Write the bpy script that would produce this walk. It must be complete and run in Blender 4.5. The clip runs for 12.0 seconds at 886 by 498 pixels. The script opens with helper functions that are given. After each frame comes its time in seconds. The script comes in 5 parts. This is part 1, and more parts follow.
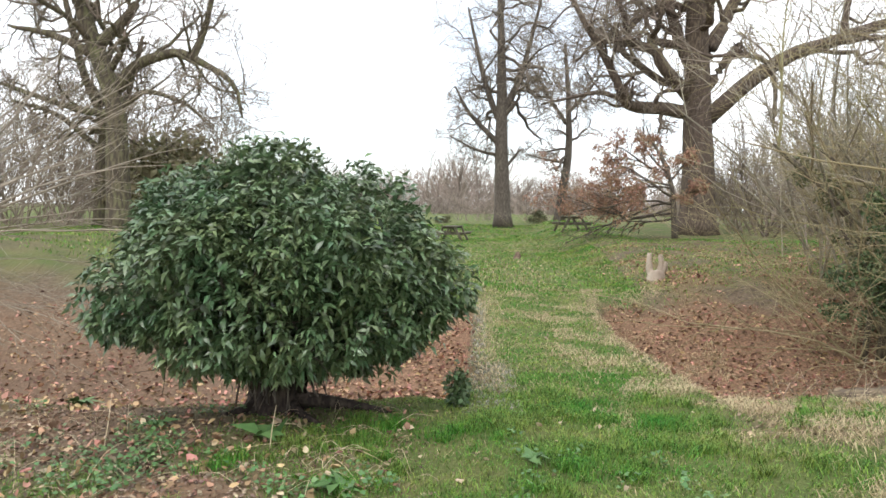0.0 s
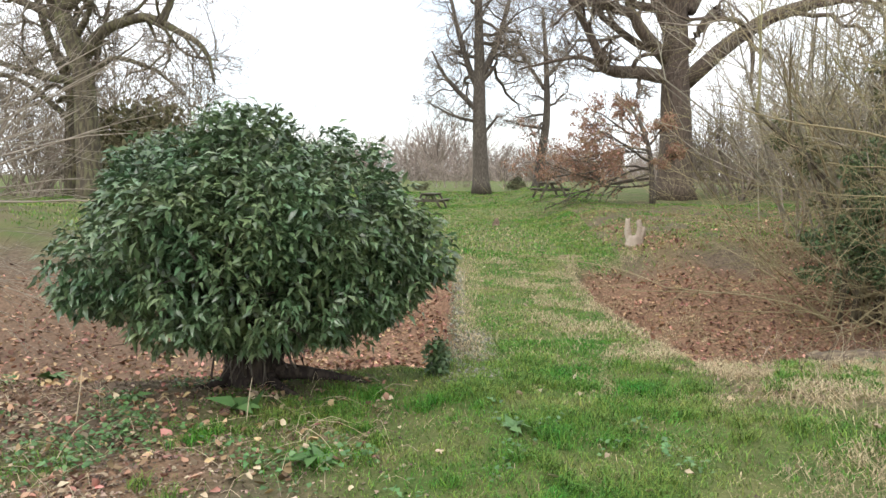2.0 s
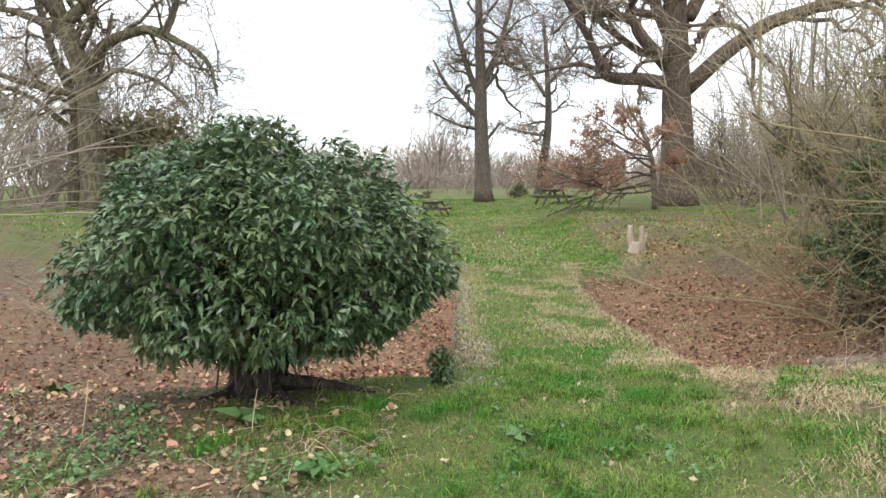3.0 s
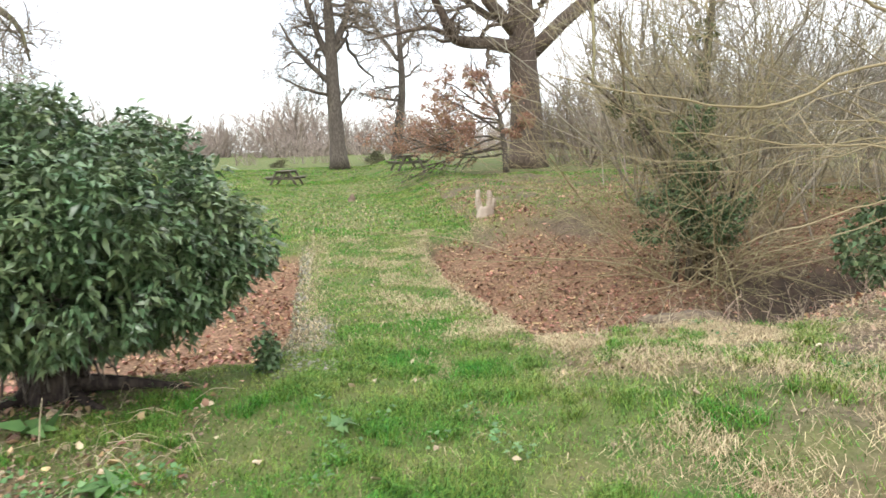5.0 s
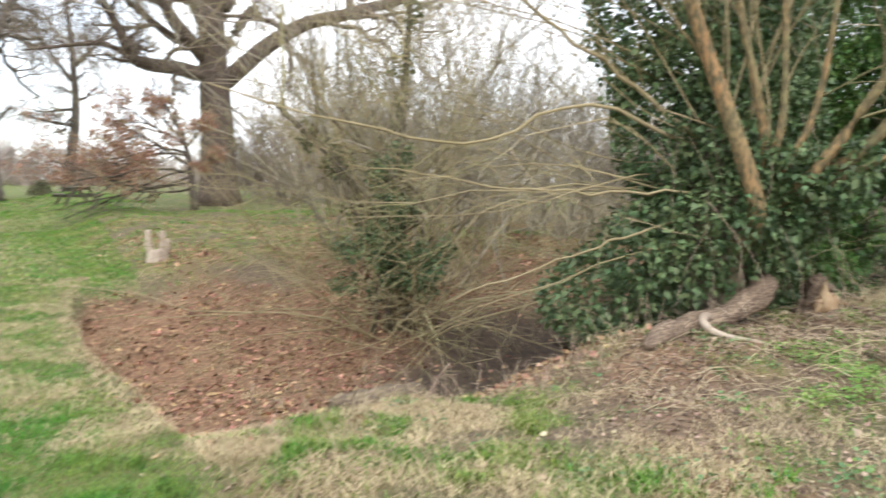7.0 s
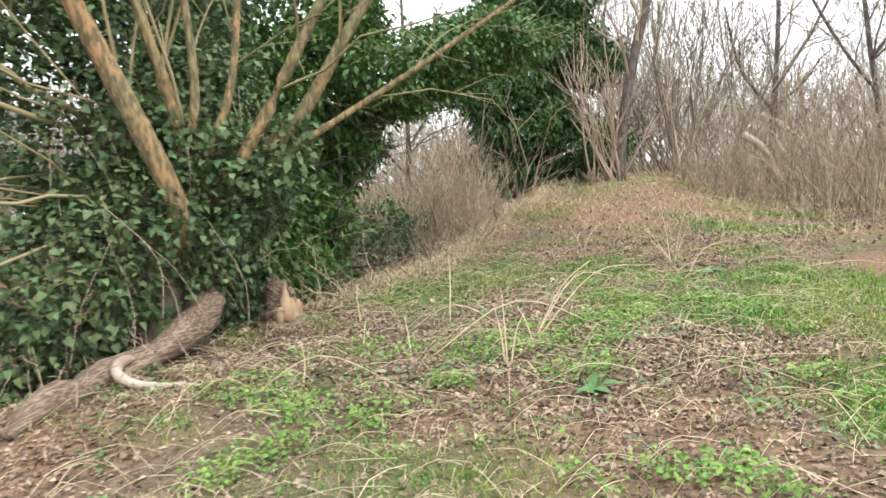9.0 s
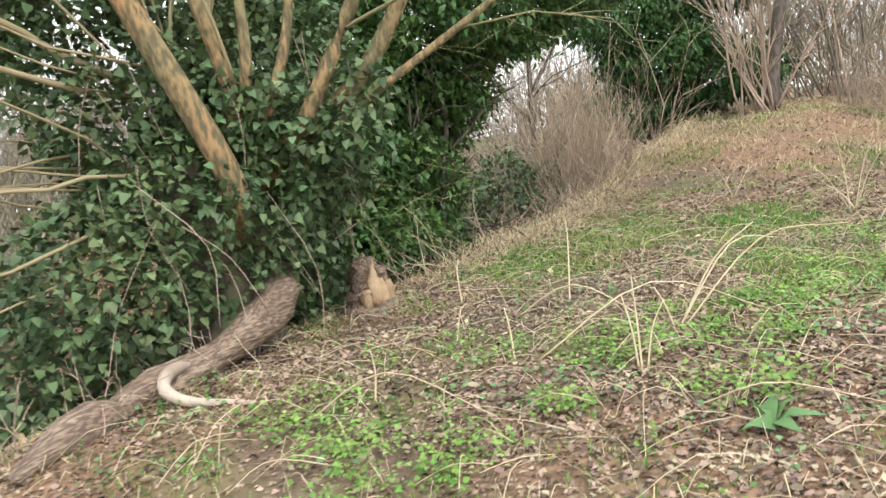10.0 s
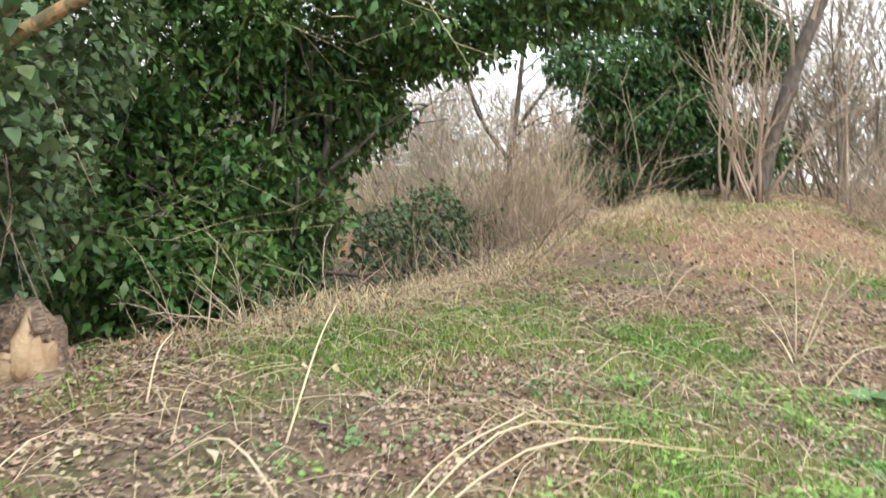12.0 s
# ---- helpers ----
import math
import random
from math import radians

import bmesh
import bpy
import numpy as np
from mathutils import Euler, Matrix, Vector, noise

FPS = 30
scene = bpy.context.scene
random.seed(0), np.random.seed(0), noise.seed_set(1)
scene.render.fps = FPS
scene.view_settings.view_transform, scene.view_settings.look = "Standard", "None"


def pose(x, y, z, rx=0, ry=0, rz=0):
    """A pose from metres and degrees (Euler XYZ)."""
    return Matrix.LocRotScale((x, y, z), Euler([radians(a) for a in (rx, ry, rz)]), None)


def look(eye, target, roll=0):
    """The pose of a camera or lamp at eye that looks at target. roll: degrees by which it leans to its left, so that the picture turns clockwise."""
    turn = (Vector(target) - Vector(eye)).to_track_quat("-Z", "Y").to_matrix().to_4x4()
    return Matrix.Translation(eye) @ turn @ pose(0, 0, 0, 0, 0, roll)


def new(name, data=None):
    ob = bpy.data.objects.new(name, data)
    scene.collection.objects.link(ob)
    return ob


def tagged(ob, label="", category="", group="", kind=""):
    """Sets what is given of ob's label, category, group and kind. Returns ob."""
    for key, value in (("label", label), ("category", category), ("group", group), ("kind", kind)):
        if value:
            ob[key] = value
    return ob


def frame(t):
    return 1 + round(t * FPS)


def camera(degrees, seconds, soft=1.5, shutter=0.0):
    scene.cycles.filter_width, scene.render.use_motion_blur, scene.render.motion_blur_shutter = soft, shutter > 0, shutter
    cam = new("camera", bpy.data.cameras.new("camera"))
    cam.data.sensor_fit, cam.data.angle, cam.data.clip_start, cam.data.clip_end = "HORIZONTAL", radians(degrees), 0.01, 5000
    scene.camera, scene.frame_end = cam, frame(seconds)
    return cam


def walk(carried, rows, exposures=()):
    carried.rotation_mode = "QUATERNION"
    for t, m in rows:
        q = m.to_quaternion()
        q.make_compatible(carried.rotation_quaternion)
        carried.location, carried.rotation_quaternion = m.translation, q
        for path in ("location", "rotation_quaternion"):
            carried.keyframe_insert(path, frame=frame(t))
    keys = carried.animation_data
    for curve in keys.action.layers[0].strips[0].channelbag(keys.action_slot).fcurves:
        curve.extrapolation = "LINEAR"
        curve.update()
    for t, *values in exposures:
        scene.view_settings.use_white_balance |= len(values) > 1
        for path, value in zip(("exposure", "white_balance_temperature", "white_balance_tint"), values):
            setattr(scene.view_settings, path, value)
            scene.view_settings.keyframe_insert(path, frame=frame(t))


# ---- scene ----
cam = camera(61.5, 12.0, shutter=0.3)

# time, eye, point looked at, roll
PATH = [
    (0, (-0.045, -0.037, 1.613), (-0.059, 1.96, 1.503), 0.7),
    (0.5, (-0.05, 0.008, 1.607), (-0.003, 2.006, 1.535), -0.7),
    (1, (-0.033, 0.086, 1.595), (0.07, 2.078, 1.457), -0.1),
    (1.5, (-0.044, 0.075, 1.598), (0.03, 2.066, 1.42), 0.1),
    (2, (-0.036, 0.067, 1.609), (0.007, 2.057, 1.412), 0.2),
    (2.5, (-0.017, 0.018, 1.643), (0.018, 2.01, 1.457), -0.4),
    (2.7, (-0.036, 0.022, 1.632), (-0.004, 2.014, 1.456), -0.3),
    (4.3, (0.009, 0.139, 1.615), (0.169, 2.116, 1.363), -3.2),
    (4.5, (0.05, 0.127, 1.624), (0.29, 2.089, 1.322), -2.8),
    (5, (0.293, 0.351, 1.646), (0.686, 2.293, 1.373), -1.8),
    (5.5, (0.43, 0.659, 1.618), (0.928, 2.56, 1.246), -1.8),
    (6, (0.59, 1.038, 1.644), (1.243, 2.899, 1.313), -1.0),
    (6.5, (0.797, 1.35, 1.669), (1.589, 3.168, 1.406), -0.1),
    (7, (1.053, 1.693, 1.594), (2.173, 3.341, 1.417), 0.5),
    (7.5, (1.417, 1.933, 1.62), (2.946, 3.208, 1.43), 0.3),
    (7.7, (1.555, 2.024, 1.629), (3.204, 3.145, 1.468), 0.9),
    (9.3, (3.322, 2.066, 1.406), (5.18, 2.777, 1.205), -5.8),
    (9.5, (3.528, 2.104, 1.436), (5.377, 2.833, 1.21), -6.6),
    (9.7, (3.748, 2.18, 1.398), (5.574, 2.961, 1.162), -7.1),
    (10, (4.054, 2.322, 1.421), (5.725, 3.386, 1.143), -9.1),
    (10.5, (4.601, 2.294, 1.368), (6.334, 3.209, 0.965), -7.6),
    (11, (5.147, 2.239, 1.394), (6.875, 3.139, 0.942), -4.3),
    (11.5, (5.739, 2.286, 1.432), (7.484, 3.185, 1.048), 0.5),
    (12, (6.333, 2.196, 1.407), (8.015, 3.254, 1.188), 2.4),
]
walk(cam, [(t, look(eye, target, roll)) for t, eye, target, roll in PATH], [(0.0, 0.68), (2.7, 0.68), (4.5, 0.92), (5.5, 1.1), (6.3, 1.08), (7.0, 1.0), (7.6, 1.1), (9.3, 1.2), (11.0, 1.2), (12.0, 1.28)])

# ---- world and sun ----
world = bpy.data.worlds.new("sky")
scene.world = world
world.use_nodes = True
wn, wl = world.node_tree.nodes, world.node_tree.links
wn.clear()
sky = wn.new("ShaderNodeTexSky")
sky.sky_type, sky.sun_disc = "NISHITA", False
sky.sun_elevation, sky.sun_rotation = radians(48), radians(200)
wco = wn.new("ShaderNodeTexCoord")
cloud = wn.new("ShaderNodeTexNoise")
cloud.inputs["Scale"].default_value, cloud.inputs["Detail"].default_value = 2.2, 5
cramp = wn.new("ShaderNodeValToRGB")
cramp.color_ramp.elements[0].position, cramp.color_ramp.elements[1].position = 0.3, 0.55
cramp.color_ramp.elements[0].color, cramp.color_ramp.elements[1].color = (0.35, 0.35, 0.35, 1), (1, 1, 1, 1)
wmix = wn.new("ShaderNodeMixRGB")
wmix.inputs[2].default_value = (8.6, 8.9, 9.3, 1)
wbg = wn.new("ShaderNodeBackground")
wbg.inputs["Strength"].default_value = 0.13
wout = wn.new("ShaderNodeOutputWorld")
wl.new(wco.outputs["Generated"], cloud.inputs["Vector"])
wl.new(cloud.outputs["Fac"], cramp.inputs[0])
wl.new(cramp.outputs[0], wmix.inputs[0])
wl.new(sky.outputs[0], wmix.inputs[1])
wl.new(wmix.outputs[0], wbg.inputs["Color"])
wl.new(wbg.outputs[0], wout.inputs["Surface"])

sun = new("sun", bpy.data.lights.new("sun", "SUN"))
sun.data.energy, sun.data.angle, sun.data.color = 1.0, radians(25), (1.0, 0.96, 0.9)
sun.matrix_world = look((-4, -9, 12), (0, 0, 0))

# ---- materials ----


def material(name, base, rough=0.9, vary=None, scale=8.0, bump=0.3, bump_scale=60.0, island=0.0, spec=0.3, stretch=(1, 1, 1), dark=None, translucent=0.0):
    """base colour with two scales of variation: vary is the second colour, island the change from piece to piece."""
    m = bpy.data.materials.new(name)
    m.use_nodes = True
    n, l = m.node_tree.nodes, m.node_tree.links
    b = n["Principled BSDF"]
    b.inputs["Roughness"].default_value = rough
    b.inputs["Specular IOR Level"].default_value = spec
    co = n.new("ShaderNodeTexCoord")
    mp = n.new("ShaderNodeMapping")
    mp.inputs["Scale"].default_value = stretch
    l.new(co.outputs["Object"], mp.inputs["Vector"])
    big = n.new("ShaderNodeTexNoise")
    big.inputs["Scale"].default_value, big.inputs["Detail"].default_value = scale, 5
    l.new(mp.outputs[0], big.inputs["Vector"])
    ramp = n.new("ShaderNodeValToRGB")
    ramp.color_ramp.elements[0].position, ramp.color_ramp.elements[1].position = 0.36, 0.66
    ramp.color_ramp.elements[0].color = (*base, 1)
    ramp.color_ramp.elements[1].color = (*(vary or [c * 1.5 for c in base]), 1)
    l.new(big.outputs["Fac"], ramp.inputs[0])
    col = ramp.outputs[0]
    fine = n.new("ShaderNodeTexNoise")
    fine.inputs["Scale"].default_value, fine.inputs["Detail"].default_value = bump_scale, 4
    l.new(mp.outputs[0], fine.inputs["Vector"])
    if dark:
        mix = n.new("ShaderNodeMixRGB")
        r2 = n.new("ShaderNodeValToRGB")
        r2.color_ramp.elements[0].position, r2.color_ramp.elements[1].position = 0.42, 0.6
        l.new(fine.outputs["Fac"], r2.inputs[0])
        l.new(r2.outputs[0], mix.inputs[0])
        mix.inputs[1].default_value = (*dark, 1)
        l.new(col, mix.inputs[2])
        col = mix.outputs[0]
    if island:
        geo = n.new("ShaderNodeNewGeometry")
        hsv = n.new("ShaderNodeHueSaturation")
        mr = n.new("ShaderNodeMapRange")
        mr.inputs["To Min"].default_value, mr.inputs["To Max"].default_value = 1 - island, 1 + island
        l.new(geo.outputs["Random Per Island"], mr.inputs["Value"])
        l.new(mr.outputs[0], hsv.inputs["Value"])
        mul = n.new("ShaderNodeMath")
        mul.operation = "MULTIPLY"
        mul.inputs[1].default_value = 7.31
        fr = n.new("ShaderNodeMath")
        fr.operation = "FRACT"
        l.new(geo.outputs["Random Per Island"], mul.inputs[0])
        l.new(mul.outputs[0], fr.inputs[0])
        mr2 = n.new("ShaderNodeMapRange")
        mr2.inputs["To Min"].default_value, mr2.inputs["To Max"].default_value = 0.5 - island * 0.06, 0.5 + island * 0.05
        l.new(fr.outputs[0], mr2.inputs["Value"])
        l.new(mr2.outputs[0], hsv.inputs["Hue"])
        l.new(col, hsv.inputs["Color"])
        col = hsv.outputs[0]
    l.new(col, b.inputs["Base Color"])
    if bump:
        bp = n.new("ShaderNodeBump")
        bp.inputs["Strength"].default_value, bp.inputs["Distance"].default_value = bump, 0.02
        l.new(fine.outputs["Fac"], bp.inputs["Height"])
        l.new(bp.outputs[0], b.inputs["Normal"])
    if translucent:
        tr = n.new("ShaderNodeBsdfTranslucent")
        l.new(col, tr.inputs["Color"])
        ms = n.new("ShaderNodeMixShader")
        ms.inputs[0].default_value = translucent
        l.new(b.outputs[0], ms.inputs[1])
        l.new(tr.outputs[0], ms.inputs[2])
        l.new(ms.outputs[0], n["Material Output"].inputs["Surface"])
    return m


M = {
    "grass": material("grass_blades", (0.078, 0.25, 0.028), 0.6, (0.23, 0.3, 0.074), 1.1, 0, island=0.7, translucent=0.3),
    "straw": material("dry_grass", (0.52, 0.43, 0.26), 0.8, (0.44, 0.35, 0.21), 3, 0, island=0.35),
    "stalk": material("bleached_stalks", (0.6, 0.51, 0.35), 0.75, (0.5, 0.39, 0.24), 6, 0, island=0.2),
    "litter": material("dead_leaves", (0.24, 0.135, 0.08), 0.7, (0.46, 0.3, 0.185), 4, 0, island=0.75),
    "paleleaf": material("pale_dead_leaves", (0.36, 0.265, 0.165), 0.7, (0.56, 0.46, 0.33), 9, 0, island=0.4),
    "weed": material("weed_leaves", (0.13, 0.26, 0.05), 0.55, (0.22, 0.35, 0.085), 5, 0, island=0.4, translucent=0.2),
    "darkweed": material("dark_weed_leaves", (0.07, 0.16, 0.05), 0.5, (0.12, 0.23, 0.075), 5, 0, island=0.3, spec=0.5),
    "shrub": material("shrub_leaves", (0.08, 0.146, 0.068), 0.32, (0.15, 0.205, 0.092), 2.6, 0, island=0.5, spec=0.65, translucent=0.14),
    "ivy": material("ivy_leaves", (0.068, 0.122, 0.05), 0.5, (0.125, 0.175, 0.075), 2.4, 0, island=0.5, spec=0.35, translucent=0.1),
    "dullivy": material("dull_ivy_leaves", (0.105, 0.12, 0.055), 0.6, (0.16, 0.165, 0.08), 2.4, 0, island=0.45, translucent=0.15),
    "laurel": material("evergreen_leaves", (0.046, 0.112, 0.028), 0.45, (0.1, 0.18, 0.046), 2.0, 0, island=0.5, spec=0.5, translucent=0.25),
    "yew": material("dark_evergreen_sprays", (0.034, 0.09, 0.024), 0.5, (0.065, 0.138, 0.036), 1.5, 0, island=0.45, spec=0.4, translucent=0.1),
    "conifer": material("far_evergreen", (0.085, 0.088, 0.045), 0.8, (0.13, 0.12, 0.065), 1.0, 0, island=0.35),
    "olive": material("olive_foliage", (0.17, 0.165, 0.085), 0.8, (0.25, 0.22, 0.125), 1.0, 0, island=0.4, translucent=0.3),
    "oakleaf": material("withered_oak_leaves", (0.33, 0.185, 0.12), 0.7, (0.4, 0.25, 0.17), 2, 0, island=0.35, translucent=0.3),
    "oak": material("oak_bark", (0.14, 0.105, 0.083), 0.95, (0.19, 0.15, 0.105), 0.9, 0.8, 16, stretch=(1, 1, 0.3), dark=(0.085, 0.064, 0.052)),
    "bark": material("grey_bark", (0.135, 0.11, 0.092), 0.95, (0.18, 0.155, 0.12), 1.5, 0.7, 18, stretch=(1, 1, 0.3), dark=(0.085, 0.07, 0.06)),
    # far darker than grey_bark, for the shrub's trunk and roots
    "darkbark": material("dark_brown_bark", (0.055, 0.04, 0.032), 0.9, (0.085, 0.065, 0.05), 3, 0.8, 22, stretch=(1, 1, 0.3), dark=(0.03, 0.022, 0.018)),
    "mossbark": material("mossy_bark", (0.16, 0.13, 0.09), 0.95, (0.16, 0.16, 0.08), 2.5, 0.7, 14, stretch=(1, 1, 0.3), dark=(0.08, 0.065, 0.05)),
    "twig": material("bare_twigs", (0.2, 0.165, 0.13), 0.9, (0.28, 0.23, 0.18), 0.8, 0, island=0.3),
    "greentwig": material("willow_twigs", (0.25, 0.215, 0.11), 0.75, (0.35, 0.3, 0.175), 1.0, 0, island=0.4),
    "greytwig": material("grey_twigs", (0.27, 0.24, 0.18), 0.8, (0.35, 0.31, 0.24), 1.0, 0, island=0.35),
    "hazeltwig": material("hazel_stems", (0.42, 0.335, 0.245), 0.85, (0.27, 0.21, 0.15), 1.0, 0, island=0.6),
    "shoot": material("pale_shoots", (0.5, 0.4, 0.28), 0.85, (0.38, 0.29, 0.2), 1.0, 0, island=0.4),
    "farwood": material("far_wood_twigs", (0.3, 0.25, 0.215), 0.95, (0.37, 0.3, 0.25), 0.06, 0, island=0.3),
    "pole": material("willow_pole_bark", (0.22, 0.2, 0.1), 0.85, (0.36, 0.21, 0.1), 3.0, 1.0, 32, stretch=(1, 1, 0.35), dark=(0.12, 0.1, 0.055)),
    "root": material("weathered_wood", (0.23, 0.165, 0.115), 0.9, (0.36, 0.275, 0.195), 5.0, 1.0, 60, stretch=(0.25, 1, 1), dark=(0.13, 0.09, 0.068)),
    "cut": material("fresh_cut_wood", (0.46, 0.34, 0.21), 0.8, (0.3, 0.19, 0.11), 9.0, 0.6, 50),
    "pale": material("bleached_wood", (0.48, 0.4, 0.32), 0.85, (0.32, 0.25, 0.195), 4.0, 0.6, 30, stretch=(1, 1, 0.3)),
    "deadwood": material("decayed_log", (0.26, 0.2, 0.13), 0.9, (0.17, 0.14, 0.085), 5.0, 0.8, 30, stretch=(0.3, 1, 1), dark=(0.12, 0.09, 0.065)),
    "scrap": material("withered_scraps", (0.15, 0.11, 0.078), 0.8, (0.33, 0.255, 0.18), 4, 0, island=0.7),
    "bench": material("weathered_planks", (0.1, 0.085, 0.065), 0.9, (0.16, 0.145, 0.11), 3.0, 0.4, 40, stretch=(0.3, 1, 1)),
    "stone": material("mossy_stone", (0.3, 0.28, 0.24), 0.95, (0.2, 0.22, 0.13), 6.0, 0.8, 35, island=0.25),
}


def ground_material():
    """Turf, dead leaves, bare mud and straw, mixed by what covers the ground."""
    m = bpy.data.materials.new("ground_cover")
    m.use_nodes = True
    n, l = m.node_tree.nodes, m.node_tree.links
    b = n["Principled BSDF"]
    b.inputs["Roughness"].default_value = 0.95
    b.inputs["Specular IOR Level"].default_value = 0.15
    co = n.new("ShaderNodeTexCoord")

    def noisy(c1, c2, scale, lo=0.35, hi=0.65):
        t = n.new("ShaderNodeTexNoise")
        t.inputs["Scale"].default_value, t.inputs["Detail"].default_value = scale, 6
        l.new(co.outputs["Object"], t.inputs["Vector"])
        r = n.new("ShaderNodeValToRGB")
        r.color_ramp.elements[0].position, r.color_ramp.elements[1].position = lo, hi
        r.color_ramp.elements[0].color, r.color_ramp.elements[1].color = (*c1, 1), (*c2, 1)
        l.new(t.outputs["Fac"], r.inputs[0])
        return r.outputs[0], t.outputs["Fac"]

    def mix(fac, a, c):
        x = n.new("ShaderNodeMixRGB")
        l.new(fac, x.inputs[0])
        l.new(a, x.inputs[1])
        l.new(c, x.inputs[2])
        return x.outputs[0]

    at = n.new("ShaderNodeAttribute")
    at.attribute_name = "cover"
    sep = n.new("ShaderNodeSeparateColor")
    l.new(at.outputs["Color"], sep.inputs[0])
    soil, _ = noisy((0.085, 0.064, 0.045), (0.19, 0.143, 0.1), 18)
    turf1, _ = noisy((0.065, 0.125, 0.028), (0.21, 0.19, 0.085), 2.2)
    turf2, _ = noisy((0.06, 0.085, 0.025), (0.15, 0.17, 0.06), 50)
    half = n.new("ShaderNodeValue")
    half.outputs[0].default_value = 0.5
    turf = mix(half.outputs[0], turf1, turf2)
    leaves, _ = noisy((0.12, 0.069, 0.044), (0.34, 0.205, 0.13), 26)
    mud, _ = noisy((0.05, 0.037, 0.03), (0.11, 0.08, 0.06), 7)
    col = mix(sep.outputs["Red"], soil, turf)
    col = mix(sep.outputs["Green"], col, leaves)
    col = mix(sep.outputs["Blue"], col, mud)
    l.new(col, b.inputs["Base Color"])
    _, fac = noisy((0, 0, 0), (1, 1, 1), 45)
    bp = n.new("ShaderNodeBump")
    bp.inputs["Strength"].default_value, bp.inputs["Distance"].default_value = 0.7, 0.03
    l.new(fac, bp.inputs["Height"])
    l.new(bp.outputs[0], b.inputs["Normal"])
    return m


def water_material():
    m = bpy.data.materials.new("still_water")
    m.use_nodes = True
    b = m.node_tree.nodes["Principled BSDF"]
    b.inputs["Base Color"].default_value = (0.03, 0.028, 0.02, 1)
    b.inputs["Roughness"].default_value = 0.03
    b.inputs["IOR"].default_value = 1.33
    return m


# ---- mesh builders ----


def mesh_from(name, verts, faces, smooth=False):
    """verts (n, 3); faces: arrays of triangles or quads."""
    me = bpy.data.meshes.new(name)
    verts = np.asarray(verts, dtype=np.float32)
    groups = [np.asarray(f, dtype=np.int32) for f in faces if len(f)]
    loops = np.concatenate([f.ravel() for f in groups])
    totals = np.concatenate([np.full(len(f), f.shape[1], dtype=np.int32) for f in groups])
    starts = np.concatenate([[0], np.cumsum(totals)[:-1]]).astype(np.int32)
    me.vertices.add(len(verts))
    me.vertices.foreach_set("co", verts.ravel())
    me.loops.add(len(loops))
    me.loops.foreach_set("vertex_index", loops)
    me.polygons.add(len(totals))
    me.polygons.foreach_set("loop_start", starts)
    me.polygons.foreach_set("loop_total", totals)
    if smooth:
        me.polygons.foreach_set("use_smooth", np.ones(len(totals), dtype=bool))
    me.update(calc_edges=True)
    return me


def part(name, me, mat, parent=None, label=""):
    if isinstance(me, bmesh.types.BMesh):
        bm = me
        me = bpy.data.meshes.new(name)
        bm.to_mesh(me)
        bm.free()
    ob = new(name, me)
    if not me.materials:
        me.materials.append(mat)
    if parent:
        ob.parent = parent
    return tagged(ob, label) if label else ob


def thing(name, place, label, category, group="", kind=""):
    ob = new(name)
    ob.location = place
    ob.empty_display_size = 0.1
    return tagged(ob, label, category, group, kind)


def unit(v):
    return v / np.maximum(np.linalg.norm(v, axis=-1, keepdims=True), 1e-9)


def tubes(branches, sides=4):
    """Verts and faces of tapered tubes; branches: (points (n, 3), radii (n))."""
    by = {}
    for pts, rad in branches:
        by.setdefault(len(pts), []).append((pts, rad))
    return tube_sets([(np.array([g[0] for g in group], float), np.array([g[1] for g in group], float)) for group in by.values()], sides)


def tube_sets(sets, sides=3):
    """The same for arrays of branches: points (b, n, 3) and radii (b, n)."""
    vs, qs, ts, base = [], [], [], 0
    for P, R in sets:
        n = P.shape[1]
        T = unit(np.gradient(P, axis=1))
        ref = np.where(np.abs(T[..., 2:3]) > 0.85, np.array([1.0, 0, 0]), np.array([0, 0, 1.0]))
        U = unit(np.cross(T, ref))
        W = np.cross(T, U)
        a = np.linspace(0, 2 * np.pi, sides, endpoint=False)
        ring = P[:, :, None] + R[:, :, None, None] * (np.cos(a)[:, None] * U[:, :, None] + np.sin(a)[:, None] * W[:, :, None])
        B = len(P)
        idx = base + np.arange(B * n * sides).reshape(B, n, sides)
        nxt = np.roll(idx, -1, axis=2)
        qs.append(np.stack([idx[:, :-1], nxt[:, :-1], nxt[:, 1:], idx[:, 1:]], -1).reshape(-1, 4))
        for row, flip in () if sides == 3 else ((idx[:, 0], True), (idx[:, -1], False)):
            for k in range(1, sides - 1):
                tri = [row[:, 0], row[:, k], row[:, k + 1]]
                ts.append(np.stack(tri[::-1] if flip else tri, -1))
        vs.append(ring.reshape(-1, 3))
        base += B * n * sides
    return np.concatenate(vs), [np.concatenate(qs)] + ([np.concatenate(ts)] if ts else [])


def tube_mesh(name, branches, sides=4, smooth=True):
    return mesh_from(name, *tubes(branches, sides), smooth=smooth)


def curve_points(points, n):
    """n points of a smooth line through the given ones."""
    p = np.array(points, float)
    p = np.vstack([2 * p[0] - p[1], p, 2 * p[-1] - p[-2]])
    out = []
    for t in np.linspace(0, len(points) - 1 - 1e-6, n):
        i, f = int(t), t - int(t)
        a, b, c, d = p[i : i + 4]
        out.append(0.5 * (2 * b + (c - a) * f + (2 * a - 5 * b + 4 * c - d) * f * f + (3 * b - a - 3 * c + d) * f**3))
    return np.array(out)


